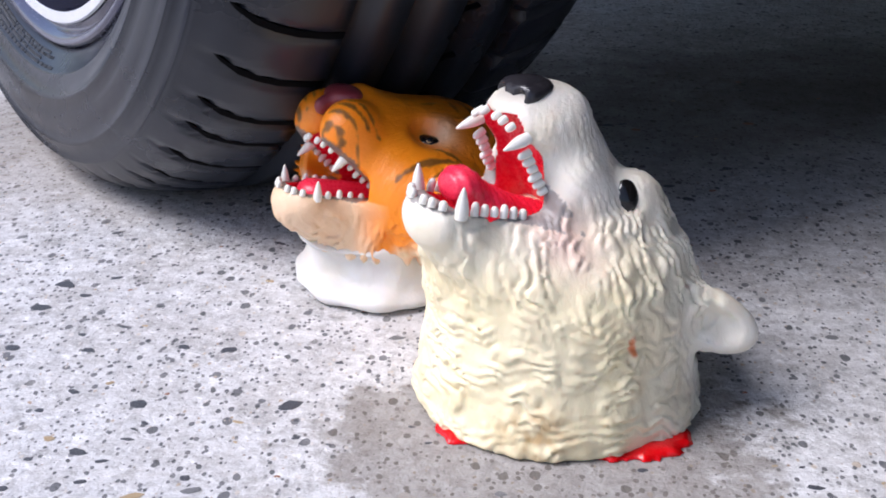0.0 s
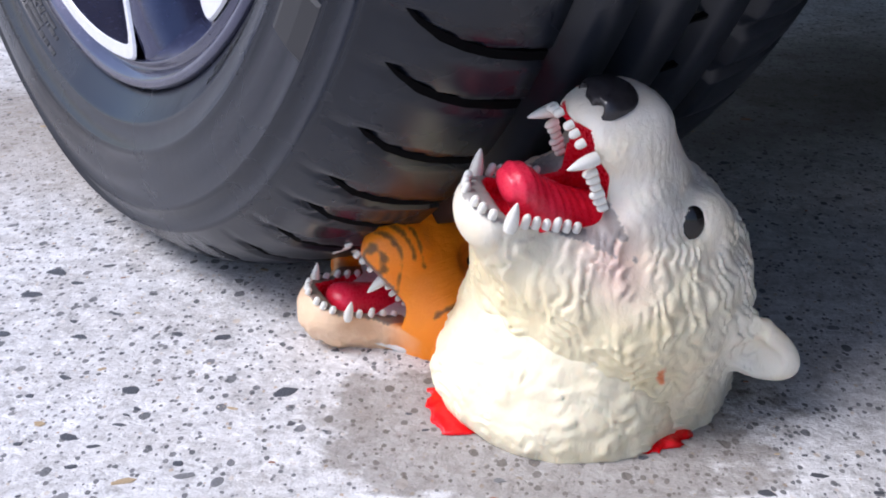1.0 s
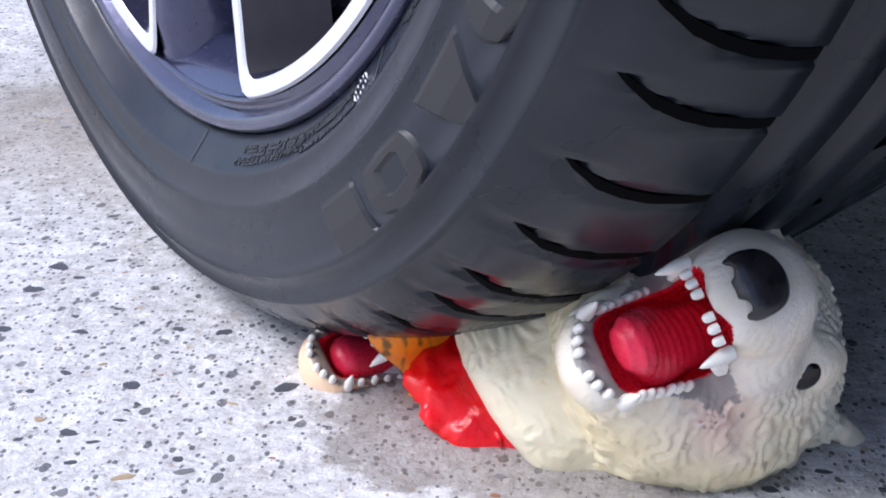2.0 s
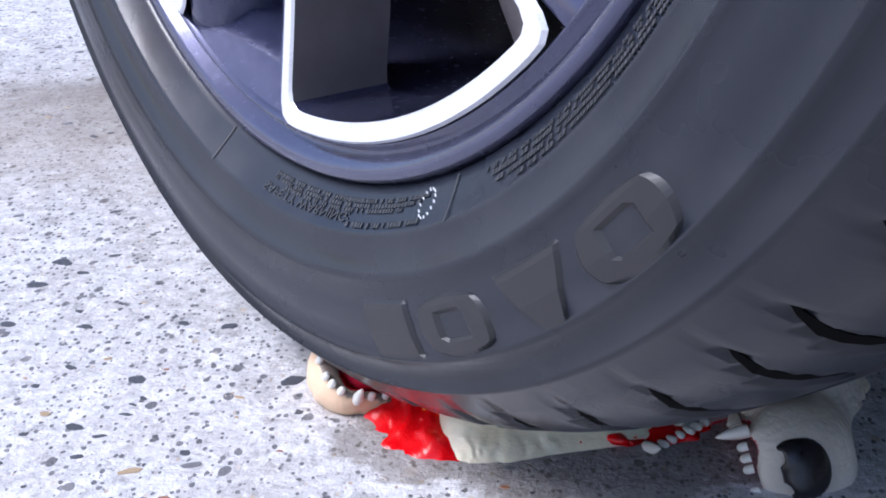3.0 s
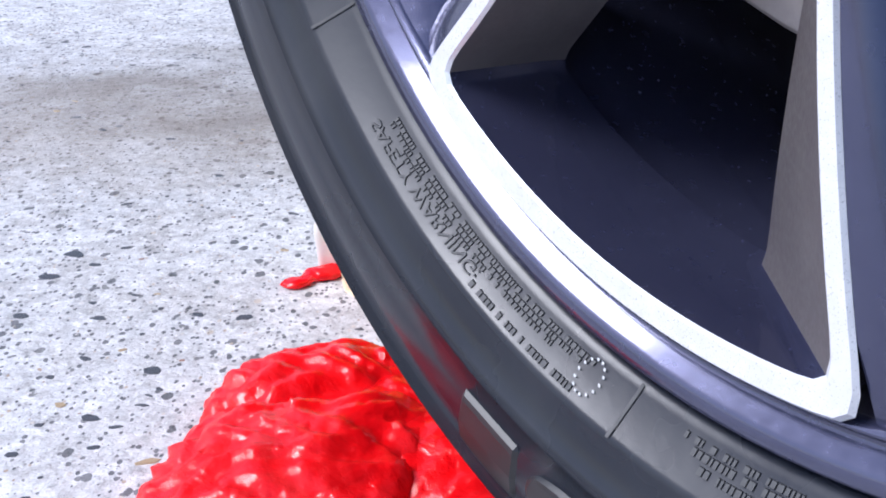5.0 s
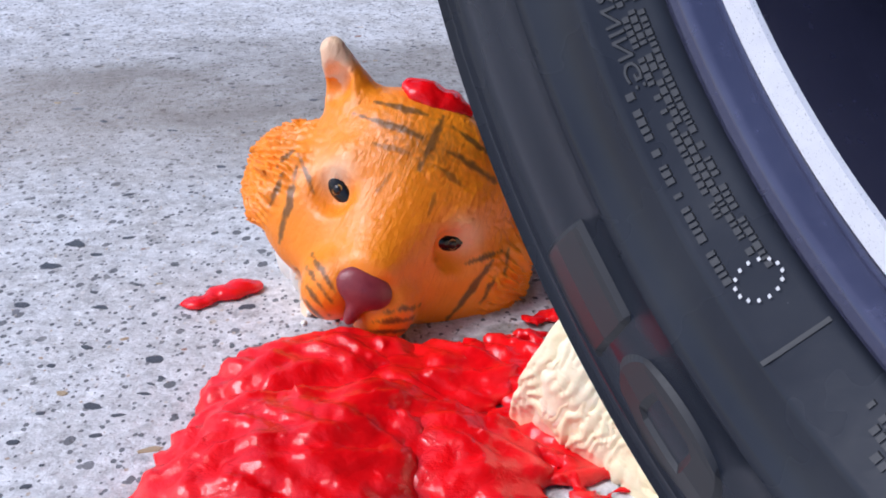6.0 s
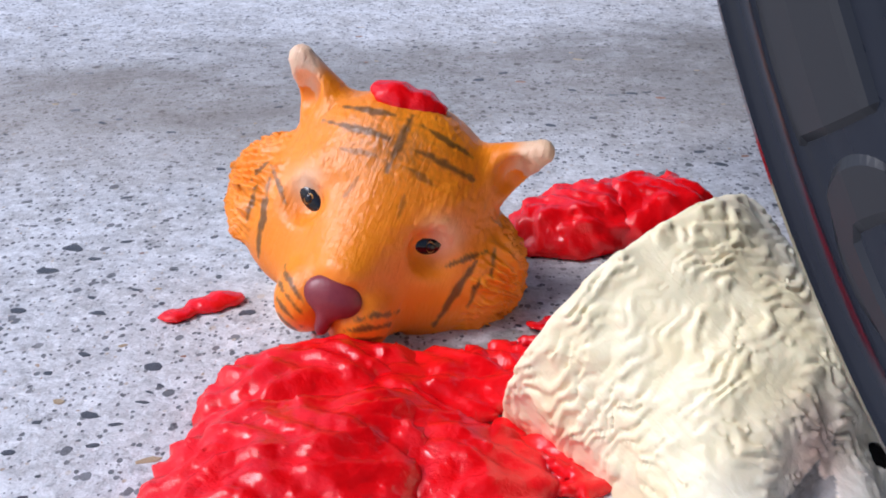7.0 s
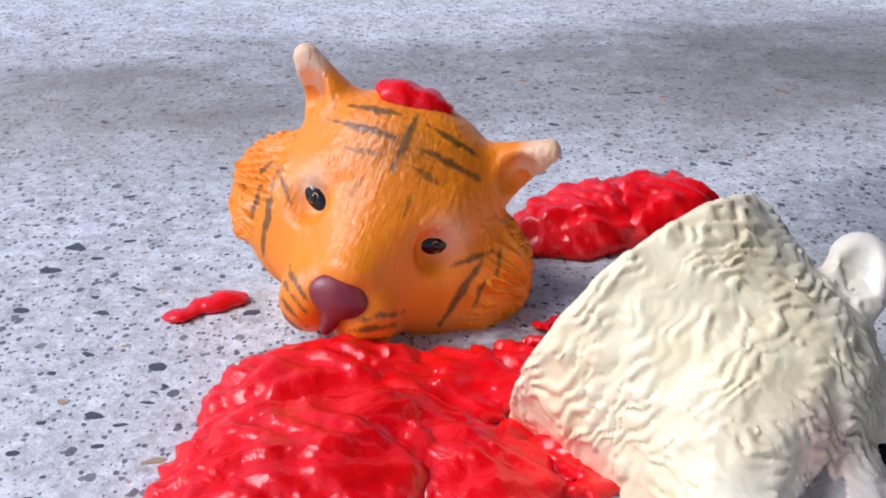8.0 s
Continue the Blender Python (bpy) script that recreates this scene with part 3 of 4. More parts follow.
def bear_cavity(X, Y, Z):
    K, u, l, half = BEAR_MOUTH
    dU, dL = wedge_fields(X, Y, Z, K, u, l)
    rr = np.sqrt((X - K[0]) ** 2 + (Z - K[1]) ** 2)
    c = smax(smax(dU - 0.009, dL - 0.009, 0.010), rr - 0.043, 0.006)
    return smax(c, np.abs(Y) - (half - 0.0035 - 0.005 * np.clip((rr - 0.028) / 0.018, 0, 1)), 0.006)


def bear_field(X, Y, Z):
    K, u, l, half = BEAR_MOUTH
    f = cone(X, Y, Z, (0, 0, -0.02), (0.002, 0, 0.046), 0.0680, 0.0565)
    f = smin(f, ell(X, Y, Z, (-0.007, 0, 0.052), (0.051, 0.049, 0.043)), 0.016)
    f = smin(f, cone(X, Y, Z, (-0.004, 0, 0.080), (0.0120, 0, 0.1235), 0.0290, 0.0200, 1.10), 0.012)
    f = smin(f, ell(X, Y, Z, (0.0215, 0, 0.1285), (0.0155, 0.0175, 0.0125)), 0.008)
    f = smin(f, cone(X, Y, Z, (0.018, 0, 0.060), (0.0615, 0, 0.0945), 0.037, 0.0140, 1.25), 0.014)
    # cheek folds round the corner of the mouth
    f = smin(f, ell(X, np.abs(Y), Z, (0.010, 0.022, 0.098), (0.012, 0.010, 0.016)), 0.008)
    for s in (-1, 1):
        f = smin(f, ell(X, Y, Z, (-0.0165, s * 0.025, 0.0930), (0.013, 0.0115, 0.0135)), 0.008)
        a = (X + 0.041) * 0.86 - (Y * s - 0.0500) * 0.5
        b = (X + 0.041) * 0.50 + (Y * s - 0.0500) * 0.86
        c = Z - 0.0440 - 0.35 * a
        e = ell(a, b, c, (0, 0, 0), (0.0215, 0.0080, 0.0150))
        e = smax(e, -ell(a, b, c, (-0.002, 0.0085, 0.0), (0.0130, 0.0062, 0.0090)), 0.003)
        f = smin(f, e, 0.005)
        f = smax(f, -ell(X, Y * s, Z, (-0.0070, 0.0375, 0.1000), (0.0062, 0.0080, 0.0072)), 0.003)

    def coat(x, y, z):
        muzzle = np.clip((z - 0.088) / 0.025, 0, 1)
        ears = np.clip((np.hypot(x, y) - 0.0670) / 0.003, 0, 1)
        around = strands(x, y, z, z, 0.0052)
        upright = strands(x, y, z, np.arctan2(y, x) * 0.055 + 0.35 * z, 0.0052, 4.0)
        share = np.clip((z - 0.050) / 0.022 + 0.35 * lattice_noise(x, y, z, 34, 2.0) + 1.6 * np.clip((-0.012 - x) / 0.02, 0, 1), 0, 1)
        lock = (around * (1 - share) + upright * share) - 0.5
        return -0.0025 * lock * (1 - 0.72 * muzzle) * (1 - 0.92 * ears) - 0.0010 * lattice_noise(x, y, z, 60, 8.0)
    f = near_skin(f, X, Y, Z, coat)
    dU, dL = wedge_fields(X, Y, Z, K, u, l)
    f = smax(f, -smax(smax(dU, dL, 0.012), np.abs(Y) - 0.036, 0.006), 0.003)
    f = smax(f, -bear_cavity(X, Y, Z), 0.003)
    return smax(f, -Z, 0.005)


TIGER_MOUTH = ((0.0225, 0.0535), (0.0330, 0.0370), (0.0500, 0.0125), 0.0180)


def tiger_cavity(X, Y, Z):
    K, u, l, half = TIGER_MOUTH
    dU, dL = wedge_fields(X, Y, Z, K, u, l)
    rr = np.sqrt((X - K[0]) ** 2 + (Z - K[1]) ** 2)
    c = smax(smax(dU - 0.007, dL - 0.008, 0.007), rr - 0.042, 0.005)
    return smax(c, np.abs(Y) - (half - 0.0025 - 0.005 * np.clip((rr - 0.02) / 0.018, 0, 1)), 0.005)


def tiger_neck_field(X, Y, Z):
    """Lumpy white foot and neck."""
    f = cone(X, Y, Z, (0.006, 0, -0.02), (0.004, 0, 0.03), 0.048, 0.043)
    f = smin(f, ell(X, Y, Z, (0.002, 0, 0.005), (0.057, 0.053, 0.011)), 0.006)
    f = smin(f, ell(X, Y, Z, (0.026, 0, 0.0310), (0.032, 0.034, 0.006)), 0.006)
    f = near_skin(f, X, Y, Z, lambda x, y, z: -0.0030 * lattice_noise(x, y, z, 75, 1.0))
    return smax(smax(f, -Z, 0.004), Z - 0.040, 0.010)


def tiger_field(X, Y, Z):
    K, u, l, half = TIGER_MOUTH
    ya = np.abs(Y)
    # skull, forehead, face
    f = ell(X, Y, Z, (-0.016, 0, 0.052), (0.044, 0.050, 0.038))
    f = smin(f, cone(X, Y, Z, (0.004, 0, 0.020), (0.000, 0, 0.045), 0.0485, 0.046), 0.010)
    f = smin(f, cone(X, Y, Z, (-0.030, 0, 0.066), (0.020, 0, 0.0830), 0.0245, 0.0185, 1.35), 0.012)
    f = smin(f, cone(X, Y, Z, (-0.006, 0, 0.0800), (0.0240, 0, 0.1000), 0.0125, 0.0100, 1.25), 0.008)
    f = smin(f, cone(X, ya, Z, (0.002, 0.020, 0.058), (0.034, 0.013, 0.077), 0.020, 0.014), 0.010)
    # cheek ruffs standing out behind the jaw
    f = smin(f, ell(X, ya, Z, (0.003, 0.0425, 0.046), (0.026, 0.026, 0.028)), 0.010)
    f = smin(f, ell(X, ya, Z, (0.014, 0.031, 0.058), (0.024, 0.020, 0.021)), 0.016)
    # muzzle pads, brows, lower jaw
    f = smin(f, ell(X, ya, Z, (0.0375, 0.0118, 0.0905), (0.0160, 0.0138, 0.0165)), 0.005)
    f = smin(f, ell(X, ya, Z, (-0.0110, 0.0240, 0.0790), (0.0150, 0.0110, 0.0095)), 0.007)
    f = smax(f, -ell(X, ya, Z, (0.0020, 0.0300, 0.0880), (0.0085, 0.0100, 0.0070)), 0.006)
    f = smin(f, cone(X, Y, Z, (0.016, 0, 0.036), (0.0605, 0, 0.0545), 0.026, 0.0145, 1.25), 0.010)
    e = cone(X, ya, Z, (-0.036, 0.034, 0.058), (-0.0560, 0.0565, 0.0690), 0.0160, 0.0055)
    e = smax(e, -ell(X, ya, Z, (-0.040, 0.0500, 0.0740), (0.011, 0.0095, 0.014)), 0.003)
    f = smin(f, e, 0.005)

    def coat(x, y, z):
        aside = np.abs(y)
        muz = np.clip((x - 0.008) / 0.02, 0, 1) * np.clip((z - 0.05) / 0.02, 0, 1)
        hair = strands(x, y, z, np.arctan2(y, x - 0.004) * 0.05, 0.0046, 6.0)
        ruff = np.clip((aside - 0.040) / 0.014, 0, 1)
        hair = hair * (1 - ruff) + ruff * strands(x, y, z, x + 0.4 * z, 0.0042, 3.0)
        ruff = ruff * np.clip((x + 0.034) / 0.010, 0, 1)
        fine = strands(x, y, z, y, 0.0030, 2.0) * np.clip((0.012 - x) / 0.02, 0, 1) * np.clip((z - 0.062) / 0.01, 0, 1)
        turn = np.arctan2(z - 0.044, x - 0.006)
        tuft = np.abs(((turn * 5.7 + 0.3 * np.sin(turn * 7) + 0.5 * lattice_noise(x, y, z, 60, 4)) % 1.0) - 0.5) * 2
        out = -0.0026 * (hair - 0.5) * (1 - 0.95 * muz) * np.clip(0.15 + ruff + np.clip((0.058 - z) / 0.015, 0, 1), 0, 1) - 0.0008 * fine
        return out - 0.0040 * (1 - tuft) ** 1.2 * np.clip((aside - 0.048) / 0.012, 0, 1) * np.clip((z - 0.018) / 0.01, 0, 1) * np.clip((x + 0.034) / 0.010, 0, 1)
    f = near_skin(f, X, Y, Z, coat)
    dU, dL = wedge_fields(X, Y, Z, K, u, l)
    f = smax(f, -smax(smax(dU, dL, 0.006), np.abs(Y) - 0.029, 0.005), 0.0025)
    f = smax(f, -tiger_cavity(X, Y, Z), 0.003)
    # ragged lower hem of the fur
    hem = 0.027 + 0.0030 * np.sin(np.arctan2(Y, X) * 31 + 2 * np.sin(np.arctan2(Y, X) * 11)) + 0.10 * np.clip(X - 0.03, 0, 1)
    return smax(f, hem - Z, 0.004)


def on_skin(field, p, v):
    """The place where a ray along -v through p meets the field's skin, and v made unit."""
    p, v = np.array(p, float), np.array(v, float)
    v = v / np.linalg.norm(v)
    for d in np.arange(0.05, -0.05, -0.0004):
        q = p + v * d
        if field(*[np.array([c]) for c in q])[0] < 0:
            return q, v
    return p, v


def facing(q, v, roll=0):
    """A pose at q whose x axis points along v."""
    return Matrix.Translation(Vector(q)) @ Vector(v).to_track_quat("X", "Z").to_matrix().to_4x4() @ pose(0, 0, 0, roll)


def tooth(name, parent, root, way, length, radius):
    b = bmesh.new()
    way = Vector(way).normalized()
    rows = []
    for k, (h, r) in enumerate(((-0.25, 1.0), (0.1, 1.05), (0.45, 0.8), (0.75, 0.48), (0.95, 0.18)) if length > 0.006 else ((-0.25, 1.0), (0.2, 1.05), (0.6, 0.98), (0.85, 0.74), (0.97, 0.36))):
        side = way.orthogonal().normalized()
        other = way.cross(side)
        c = Vector(root) + way * (h * length)
        rows.append([b.verts.new(c + (side * math.cos(t) + other * math.sin(t)) * r * radius) for t in [2 * math.pi * q / 8 for q in range(8)]])
    for A, B in zip(rows, rows[1:]):
        for q in range(8):
            b.faces.new((A[q], A[(q + 1) % 8], B[(q + 1) % 8], B[q]))
    tip = b.verts.new(Vector(root) + way * length)
    for q in range(8):
        b.faces.new((rows[-1][q], rows[-1][(q + 1) % 8], tip))
    return part(name, b, TOOTH, parent)


def jaw_teeth(parent, K, axis, way, half, s0, s1, canine_s, canine_len, n_side, small, inward=(0, 0)):
    """Teeth along both sides and the front of one jaw."""
    ax = np.array(axis) / math.hypot(*axis)
    wy = np.array(way) / math.hypot(*way)

    def spot(s, y):
        p = np.array(K) + ax * s - wy * 0.0008
        return (p[0], y, p[1])
    for sg in (-1, 1):
        for k in range(n_side):
            s = s0 + (canine_s - 0.006 - s0) * k / max(n_side - 1, 1)
            yy = half * (0.96 - 0.12 * (k / n_side))
            tooth("tooth", parent, spot(s, sg * yy), (wy[0], -0.12 * sg, wy[1]), small * (0.85 + 0.3 * ((k * 7) % 3) / 2), small * 0.42)
        tooth("canine", parent, spot(canine_s, sg * half * 0.86), (wy[0] + ax[0] * 0.18, 0.06 * sg, wy[1] + ax[1] * 0.18), canine_len, canine_len * 0.26)
        for k in range(3):
            t = (k + 0.6) / 3.4
            s = canine_s + 0.003 + (s1 - canine_s - 0.003) * math.sin(t * math.pi / 2) ** 0.7
            tooth("incisor", parent, spot(s, sg * half * 0.70 * (1 - t) + sg * 0.001), (wy[0], 0, wy[1]), small * 0.8, small * 0.42)


def build_bear():
    bear = thing("bear_head_toy", "cream vinyl polar bear head toy with open red mouth", "toy", "animal head toys")
    K, u, l, half = BEAR_MOUTH
    verts, faces = surface(bear_field, (-0.085, -0.078, -0.004), (0.098, 0.078, 0.158), 0.00115)
    x, y, z = verts.T
    cav = bear_cavity(x, y, z)
    dU, dL = wedge_fields(x, y, z, K, u, l)
    w = np.maximum(dU, dL)
    tone = np.tile(np.array([[0.91, 0.80, 0.53]]), (len(verts), 1))

    def blend(mask, c):
        k = np.clip(mask, 0, 1)[:, None]
        tone[:] = tone * (1 - k) + np.array(c) * k
    blend(np.clip((0.012 - x) / 0.05, 0, 1) * 0.9, (0.91, 0.87, 0.77))
    blend(np.clip((z - 0.070) / 0.035, 0, 1) * 0.85, (0.82, 0.775, 0.71))
    blend(np.clip(lattice_noise(x, y, z, 55, 1.5) - 0.15, 0, 1) * 0.35, (0.80, 0.66, 0.42))
    blend(np.exp(-((x - 0.045) / 0.016) ** 2 - ((y - 0.045) / 0.016) ** 2 - ((z - 0.012) / 0.012) ** 2) * np.clip(0.5 + lattice_noise(x, y, z, 300, 0.5), 0, 1), (0.55, 0.36, 0.16))
    blend(np.exp(-((x - 0.024) ** 2 + (z - 0.089) ** 2) / 0.00016 - np.clip(0.015 - np.abs(y), 0, 1) * 100) * 0.6, (0.72, 0.42, 0.38))
    blend(np.exp(-((x - 0.022) ** 2 + y ** 2 + (z - 0.144) ** 2) / 0.00016) * 0.8, (0.18, 0.16, 0.16))
    rr = np.hypot(x - K[0], z - K[1])
    blend(((w < 0.0026) & (w > -0.004) & (rr > 0.004) & (np.abs(y) < 0.040) & (x > 0.012)) * 0.8, (0.20, 0.19, 0.195))
    mark = np.exp(-(((x - 0.007) / 0.0022) ** 2 + ((z - 0.047 - 1.4 * (x - 0.007)) / 0.0055) ** 2)) * (y > 0.03) * np.clip(1.0 + lattice_noise(x, y, z, 260, 0.7), 0.3, 1.6)
    blend(np.clip(mark * 2 - 0.5, 0, 1) * 0.9, (0.85, 0.22, 0.06))
    fc = cav[faces].mean(1)
    inside = np.abs(fc) < 0.0013
    part("head", mesh_of("head", verts, faces[~inside], tone), BEAR_SKIN, bear, "cream moulded fur")
    part("mouth", mesh_of("mouth", verts, faces[inside]), MOUTH_RED, bear, "glossy red mouth lining")

    # the soft neck sleeve, which slips out of the head when the toy is pressed
    def sleeve(X, Y, Z):
        f = cone(X, Y, Z, (0, 0, 0.0), (0, 0, 0.085), 0.0610, 0.040)
        f = smax(smax(f, -Z, 0.022), Z - 0.090, 0.022)
        return near_skin(f, X, Y, Z, lambda x, y, z: -0.0017 * (strands(x, y, z, z, 0.0052, 1.0) - 0.5) * np.clip((z + 0.6 * np.hypot(x, y) - 0.030) / 0.015, 0.25, 1))
    v, f = surface(sleeve, (-0.066, -0.066, -0.004), (0.066, 0.066, 0.096), 0.0013)
    neck = part("neck", mesh_of("neck", v, f, np.tile(np.array([[0.92, 0.83, 0.60]]), (len(v), 1))), BEAR_SKIN, bear, "cream moulded fur neck")

    def tongue(X, Y, Z):
        f = cone(X, Y, Z, (0.012, 0, 0.081), (0.040, 0, 0.0925), 0.010, 0.010, 1.25)
        f = smin(f, cone(X, Y, Z, (0.040, 0, 0.0925), (0.052, 0, 0.107), 0.009, 0.0075, 1.4), 0.006)
        return f + 0.0004 * np.sin(X * 1500)
    v, f = surface(tongue, (-0.01, -0.03, 0.06), (0.075, 0.03, 0.125), 0.0015)
    part("tongue", mesh_of("tongue", v, f), TONGUE_RED, bear, "pinkish red tongue")
    jaw_teeth(bear, K, u, (-(-u[1]), -u[0]), half, 0.013, 0.0455, 0.0365, 0.0100, 6, 0.0040)
    jaw_teeth(bear, K, l, (-l[1], l[0]), half, 0.015, 0.0535, 0.0430, 0.0105, 6, 0.0040)

    def nose(X, Y, Z):
        f = ell(X, Y, Z, (0.0195, 0, 0.1418), (0.0095, 0.0112, 0.0046))
        for s in (-1, 1):
            f = smin(f, ell(X, Y, Z, (0.0245, s * 0.0062, 0.1395), (0.0052, 0.0052, 0.0048)), 0.004)
            f = smax(f, -ell(X, Y, Z, (0.0290, s * 0.0062, 0.1405), (0.0034, 0.0026, 0.0026)), 0.002)
        return f
    v, f = surface(nose, (0, -0.02, 0.13), (0.04, 0.02, 0.156), 0.0012)
    part("nose", mesh_of("nose", v, f), NOSE_BLACK, bear, "glossy black nose")
    for s in (-1, 1):
        q, v = on_skin(bear_field, (-0.0080, s * 0.031, 0.1000), (0.35, s * 0.85, 0.4))
        b = bmesh.new()
        bmesh.ops.create_uvsphere(b, u_segments=20, v_segments=12, radius=1)
        for w in b.verts:
            w.co = Vector((w.co.x * 0.0030, w.co.y * 0.0050, w.co.z * 0.0068))
        part("eye", b, EYE_BLACK, bear, "glossy black eye", facing(q - v * 0.0005, v))
    return bear, neck


def build_tiger():
    tiger = thing("tiger_head_toy", "orange vinyl tiger head toy with open red mouth", "toy", "animal head toys")
    K, u, l, half = TIGER_MOUTH
    verts, faces = surface(tiger_field, (-0.072, -0.082, 0.010), (0.084, 0.082, 0.118), 0.00115)
    x, y, z = verts.T
    ya = np.abs(y)
    cav = tiger_cavity(x, y, z)
    dU, dL = wedge_fields(x, y, z, K, u, l)
    w = np.maximum(dU, dL)
    tone = np.tile(np.array([[0.92, 0.262, 0.004]]), (len(verts), 1))

    def blend(mask, c):
        k = np.clip(mask, 0, 1)[:, None]
        tone[:] = tone * (1 - k) + np.array(c) * k

    def stroke(ax, ay, bx, by, r, both=True, strength=0.85):
        """A painted line on the upper side of the face."""
        yy = ya if both else y
        d = np.array((bx - ax, by - ay))
        p = np.stack([x - ax, yy - ay], 1)
        h = np.clip(p @ d / (d @ d), 0, 1)
        dist = np.linalg.norm(p - h[:, None] * d, axis=1) + 0.0009 * lattice_noise(x, y, z, 330, 1.0)
        blend(np.clip((r * (1.05 - 0.75 * np.abs(2 * h - 1)) - dist) / 0.0007 + 0.5, 0, 1) * strength * np.clip((z - 0.056 - 0.5 * np.clip(x - 0.02, 0, 1)) / 0.002, 0, 1), (0.085, 0.05, 0.015))
    low = 0.033 + 0.007 * lattice_noise(x, y, z, 120, 2.5) + 0.10 * np.clip(x - 0.03, 0, 1)
    blend(np.clip((low - z) / 0.010 + 0.5, 0, 1) * 0.85, (0.88, 0.70, 0.46))
    blend(np.clip((0.074 - z) / 0.01, 0, 1) * np.clip((x - 0.036) / 0.01, 0, 1) * (dL > -0.002) * 0.9, (0.82, 0.62, 0.42))
    blend(np.exp(-((x + 0.006) ** 2 + (ya - 0.031) ** 2) / 0.00005) * (z > 0.06) * 0.65, (0.90, 0.78, 0.56))
    blend(np.clip((ya - 0.043) / 0.006, 0, 1) * np.clip((-0.036 - x) / 0.006, 0, 1) * (z > 0.062) * 0.8, (0.86, 0.66, 0.46))
    for q in range(4):
        stroke(0.030 + 0.006 * q, 0.026 - 0.0008 * q, 0.040 + 0.005 * q, 0.010 - 0.001 * q, 0.0010)
    stroke(-0.007, 0.050, 0.0055, 0.037, 0.0014)
    stroke(-0.002, 0.048, 0.032, 0.041, 0.0017)
    stroke(0.003, 0.0525, 0.019, 0.0515, 0.0012)
    stroke(-0.010, 0.053, 0.002, 0.056, 0.0011)
    stroke(-0.033, 0.036, -0.0356, 0.004, 0.0018)
    stroke(-0.042, 0.030, -0.046, 0.006, 0.0015)
    stroke(-0.0485, 0.0, -0.022, 0.0, 0.0017)
    stroke(-0.024, 0.022, -0.027, 0.006, 0.0015, True, 0.6)
    stroke(-0.016, 0.010, -0.006, 0.012, 0.0013, True, 0.5)
    grain = 0.5 + 0.5 * np.sin(x * 900 + 3 * np.sin(y * 500)) * np.sin(y * 1100 + 2 * np.sin(x * 700))
    blend(np.exp(-((x + 0.034) / 0.016) ** 2 - (y / 0.022) ** 2) * grain * 0.75, (0.16, 0.07, 0.015))
    rr = np.hypot(x - K[0], z - K[1])
    blend(((w < 0.0014) & (w > -0.0035) & (rr > 0.006) & (ya < 0.0235)) * 0.85, (0.16, 0.14, 0.13))
    fc = cav[faces].mean(1)
    inside = np.abs(fc) < 0.0012
    part("head", mesh_of("head", verts, faces[~inside], tone), TIGER_SKIN, tiger, "orange moulded fur with dark stripes")
    part("mouth", mesh_of("mouth", verts, faces[inside]), MOUTH_RED, tiger, "glossy red mouth lining")
    v, f = surface(tiger_neck_field, (-0.068, -0.066, -0.004), (0.070, 0.066, 0.058), 0.0014)
    neck = part("neck", mesh_of("neck", v, f, np.tile(np.array([[0.74, 0.72, 0.69]]), (len(v), 1))), BEAR_SKIN, tiger, "crumpled white vinyl neck")

    def tongue(X, Y, Z):
        return cone(X, Y, Z, (0.015, 0, 0.045), (0.054, 0, 0.0585), 0.009, 0.0075, 1.35)
    v, f = surface(tongue, (-0.01, -0.026, 0.03), (0.066, 0.026, 0.08), 0.0015)
    part("tongue", mesh_of("tongue", v, f), TONGUE_RED, tiger, "red tongue")
    jaw_teeth(tiger, K, u, (u[1], -u[0]), half, 0.012, 0.0450, 0.0330, 0.0100, 4, 0.0036)
    jaw_teeth(tiger, K, l, (-l[1], l[0]), half, 0.014, 0.0500, 0.0390, 0.0085, 4, 0.0036)

    def nose(X, Y, Z):
        f = ell(X, Y, Z, (0.0335, 0, 0.1060), (0.0085, 0.0125, 0.0052))
        return smin(f, ell(X, Y, Z, (0.0445, 0, 0.1025), (0.0060, 0.0034, 0.0050)), 0.005)
    v, f = surface(nose, (0.025, -0.018, 0.075), (0.06, 0.018, 0.112), 0.0012)
    part("nose", mesh_of("nose", v, f), NOSE_PINK, tiger, "dusky pink nose")
    for s in (-1, 1):
        eye = None
        for nm, r, mt, off in (("eye", (0.0036, 0.0098, 0.0050), EYE_BLACK, 0.0), ("iris", (0.0014, 0.0028, 0.0028), EYE_GOLD, 0.0025), ("pupil", (0.0011, 0.0021, 0.0021), EYE_BLACK, 0.0032)):
            b = bmesh.new()
            bmesh.ops.create_uvsphere(b, u_segments=18, v_segments=10, radius=1)
            for q in b.verts:
                q.co = Vector((q.co.x * r[0], q.co.y * r[1], q.co.z * r[2]))
            if eye is None:
                at, v = on_skin(tiger_field, (-0.0010, s * 0.0260, 0.0785), (0.25, s * 0.35, 0.9))
                eye = part(nm, b, mt, tiger, "dark eye with a golden iris", facing(at - v * 0.0014, v, -s * 28))
            else:
                part(nm, b, mt, eye, "", pose(off, 0, 0))
    return tiger, neck


BEAR, NECK = build_bear()
TIGER, TIGER_NECK = build_tiger()


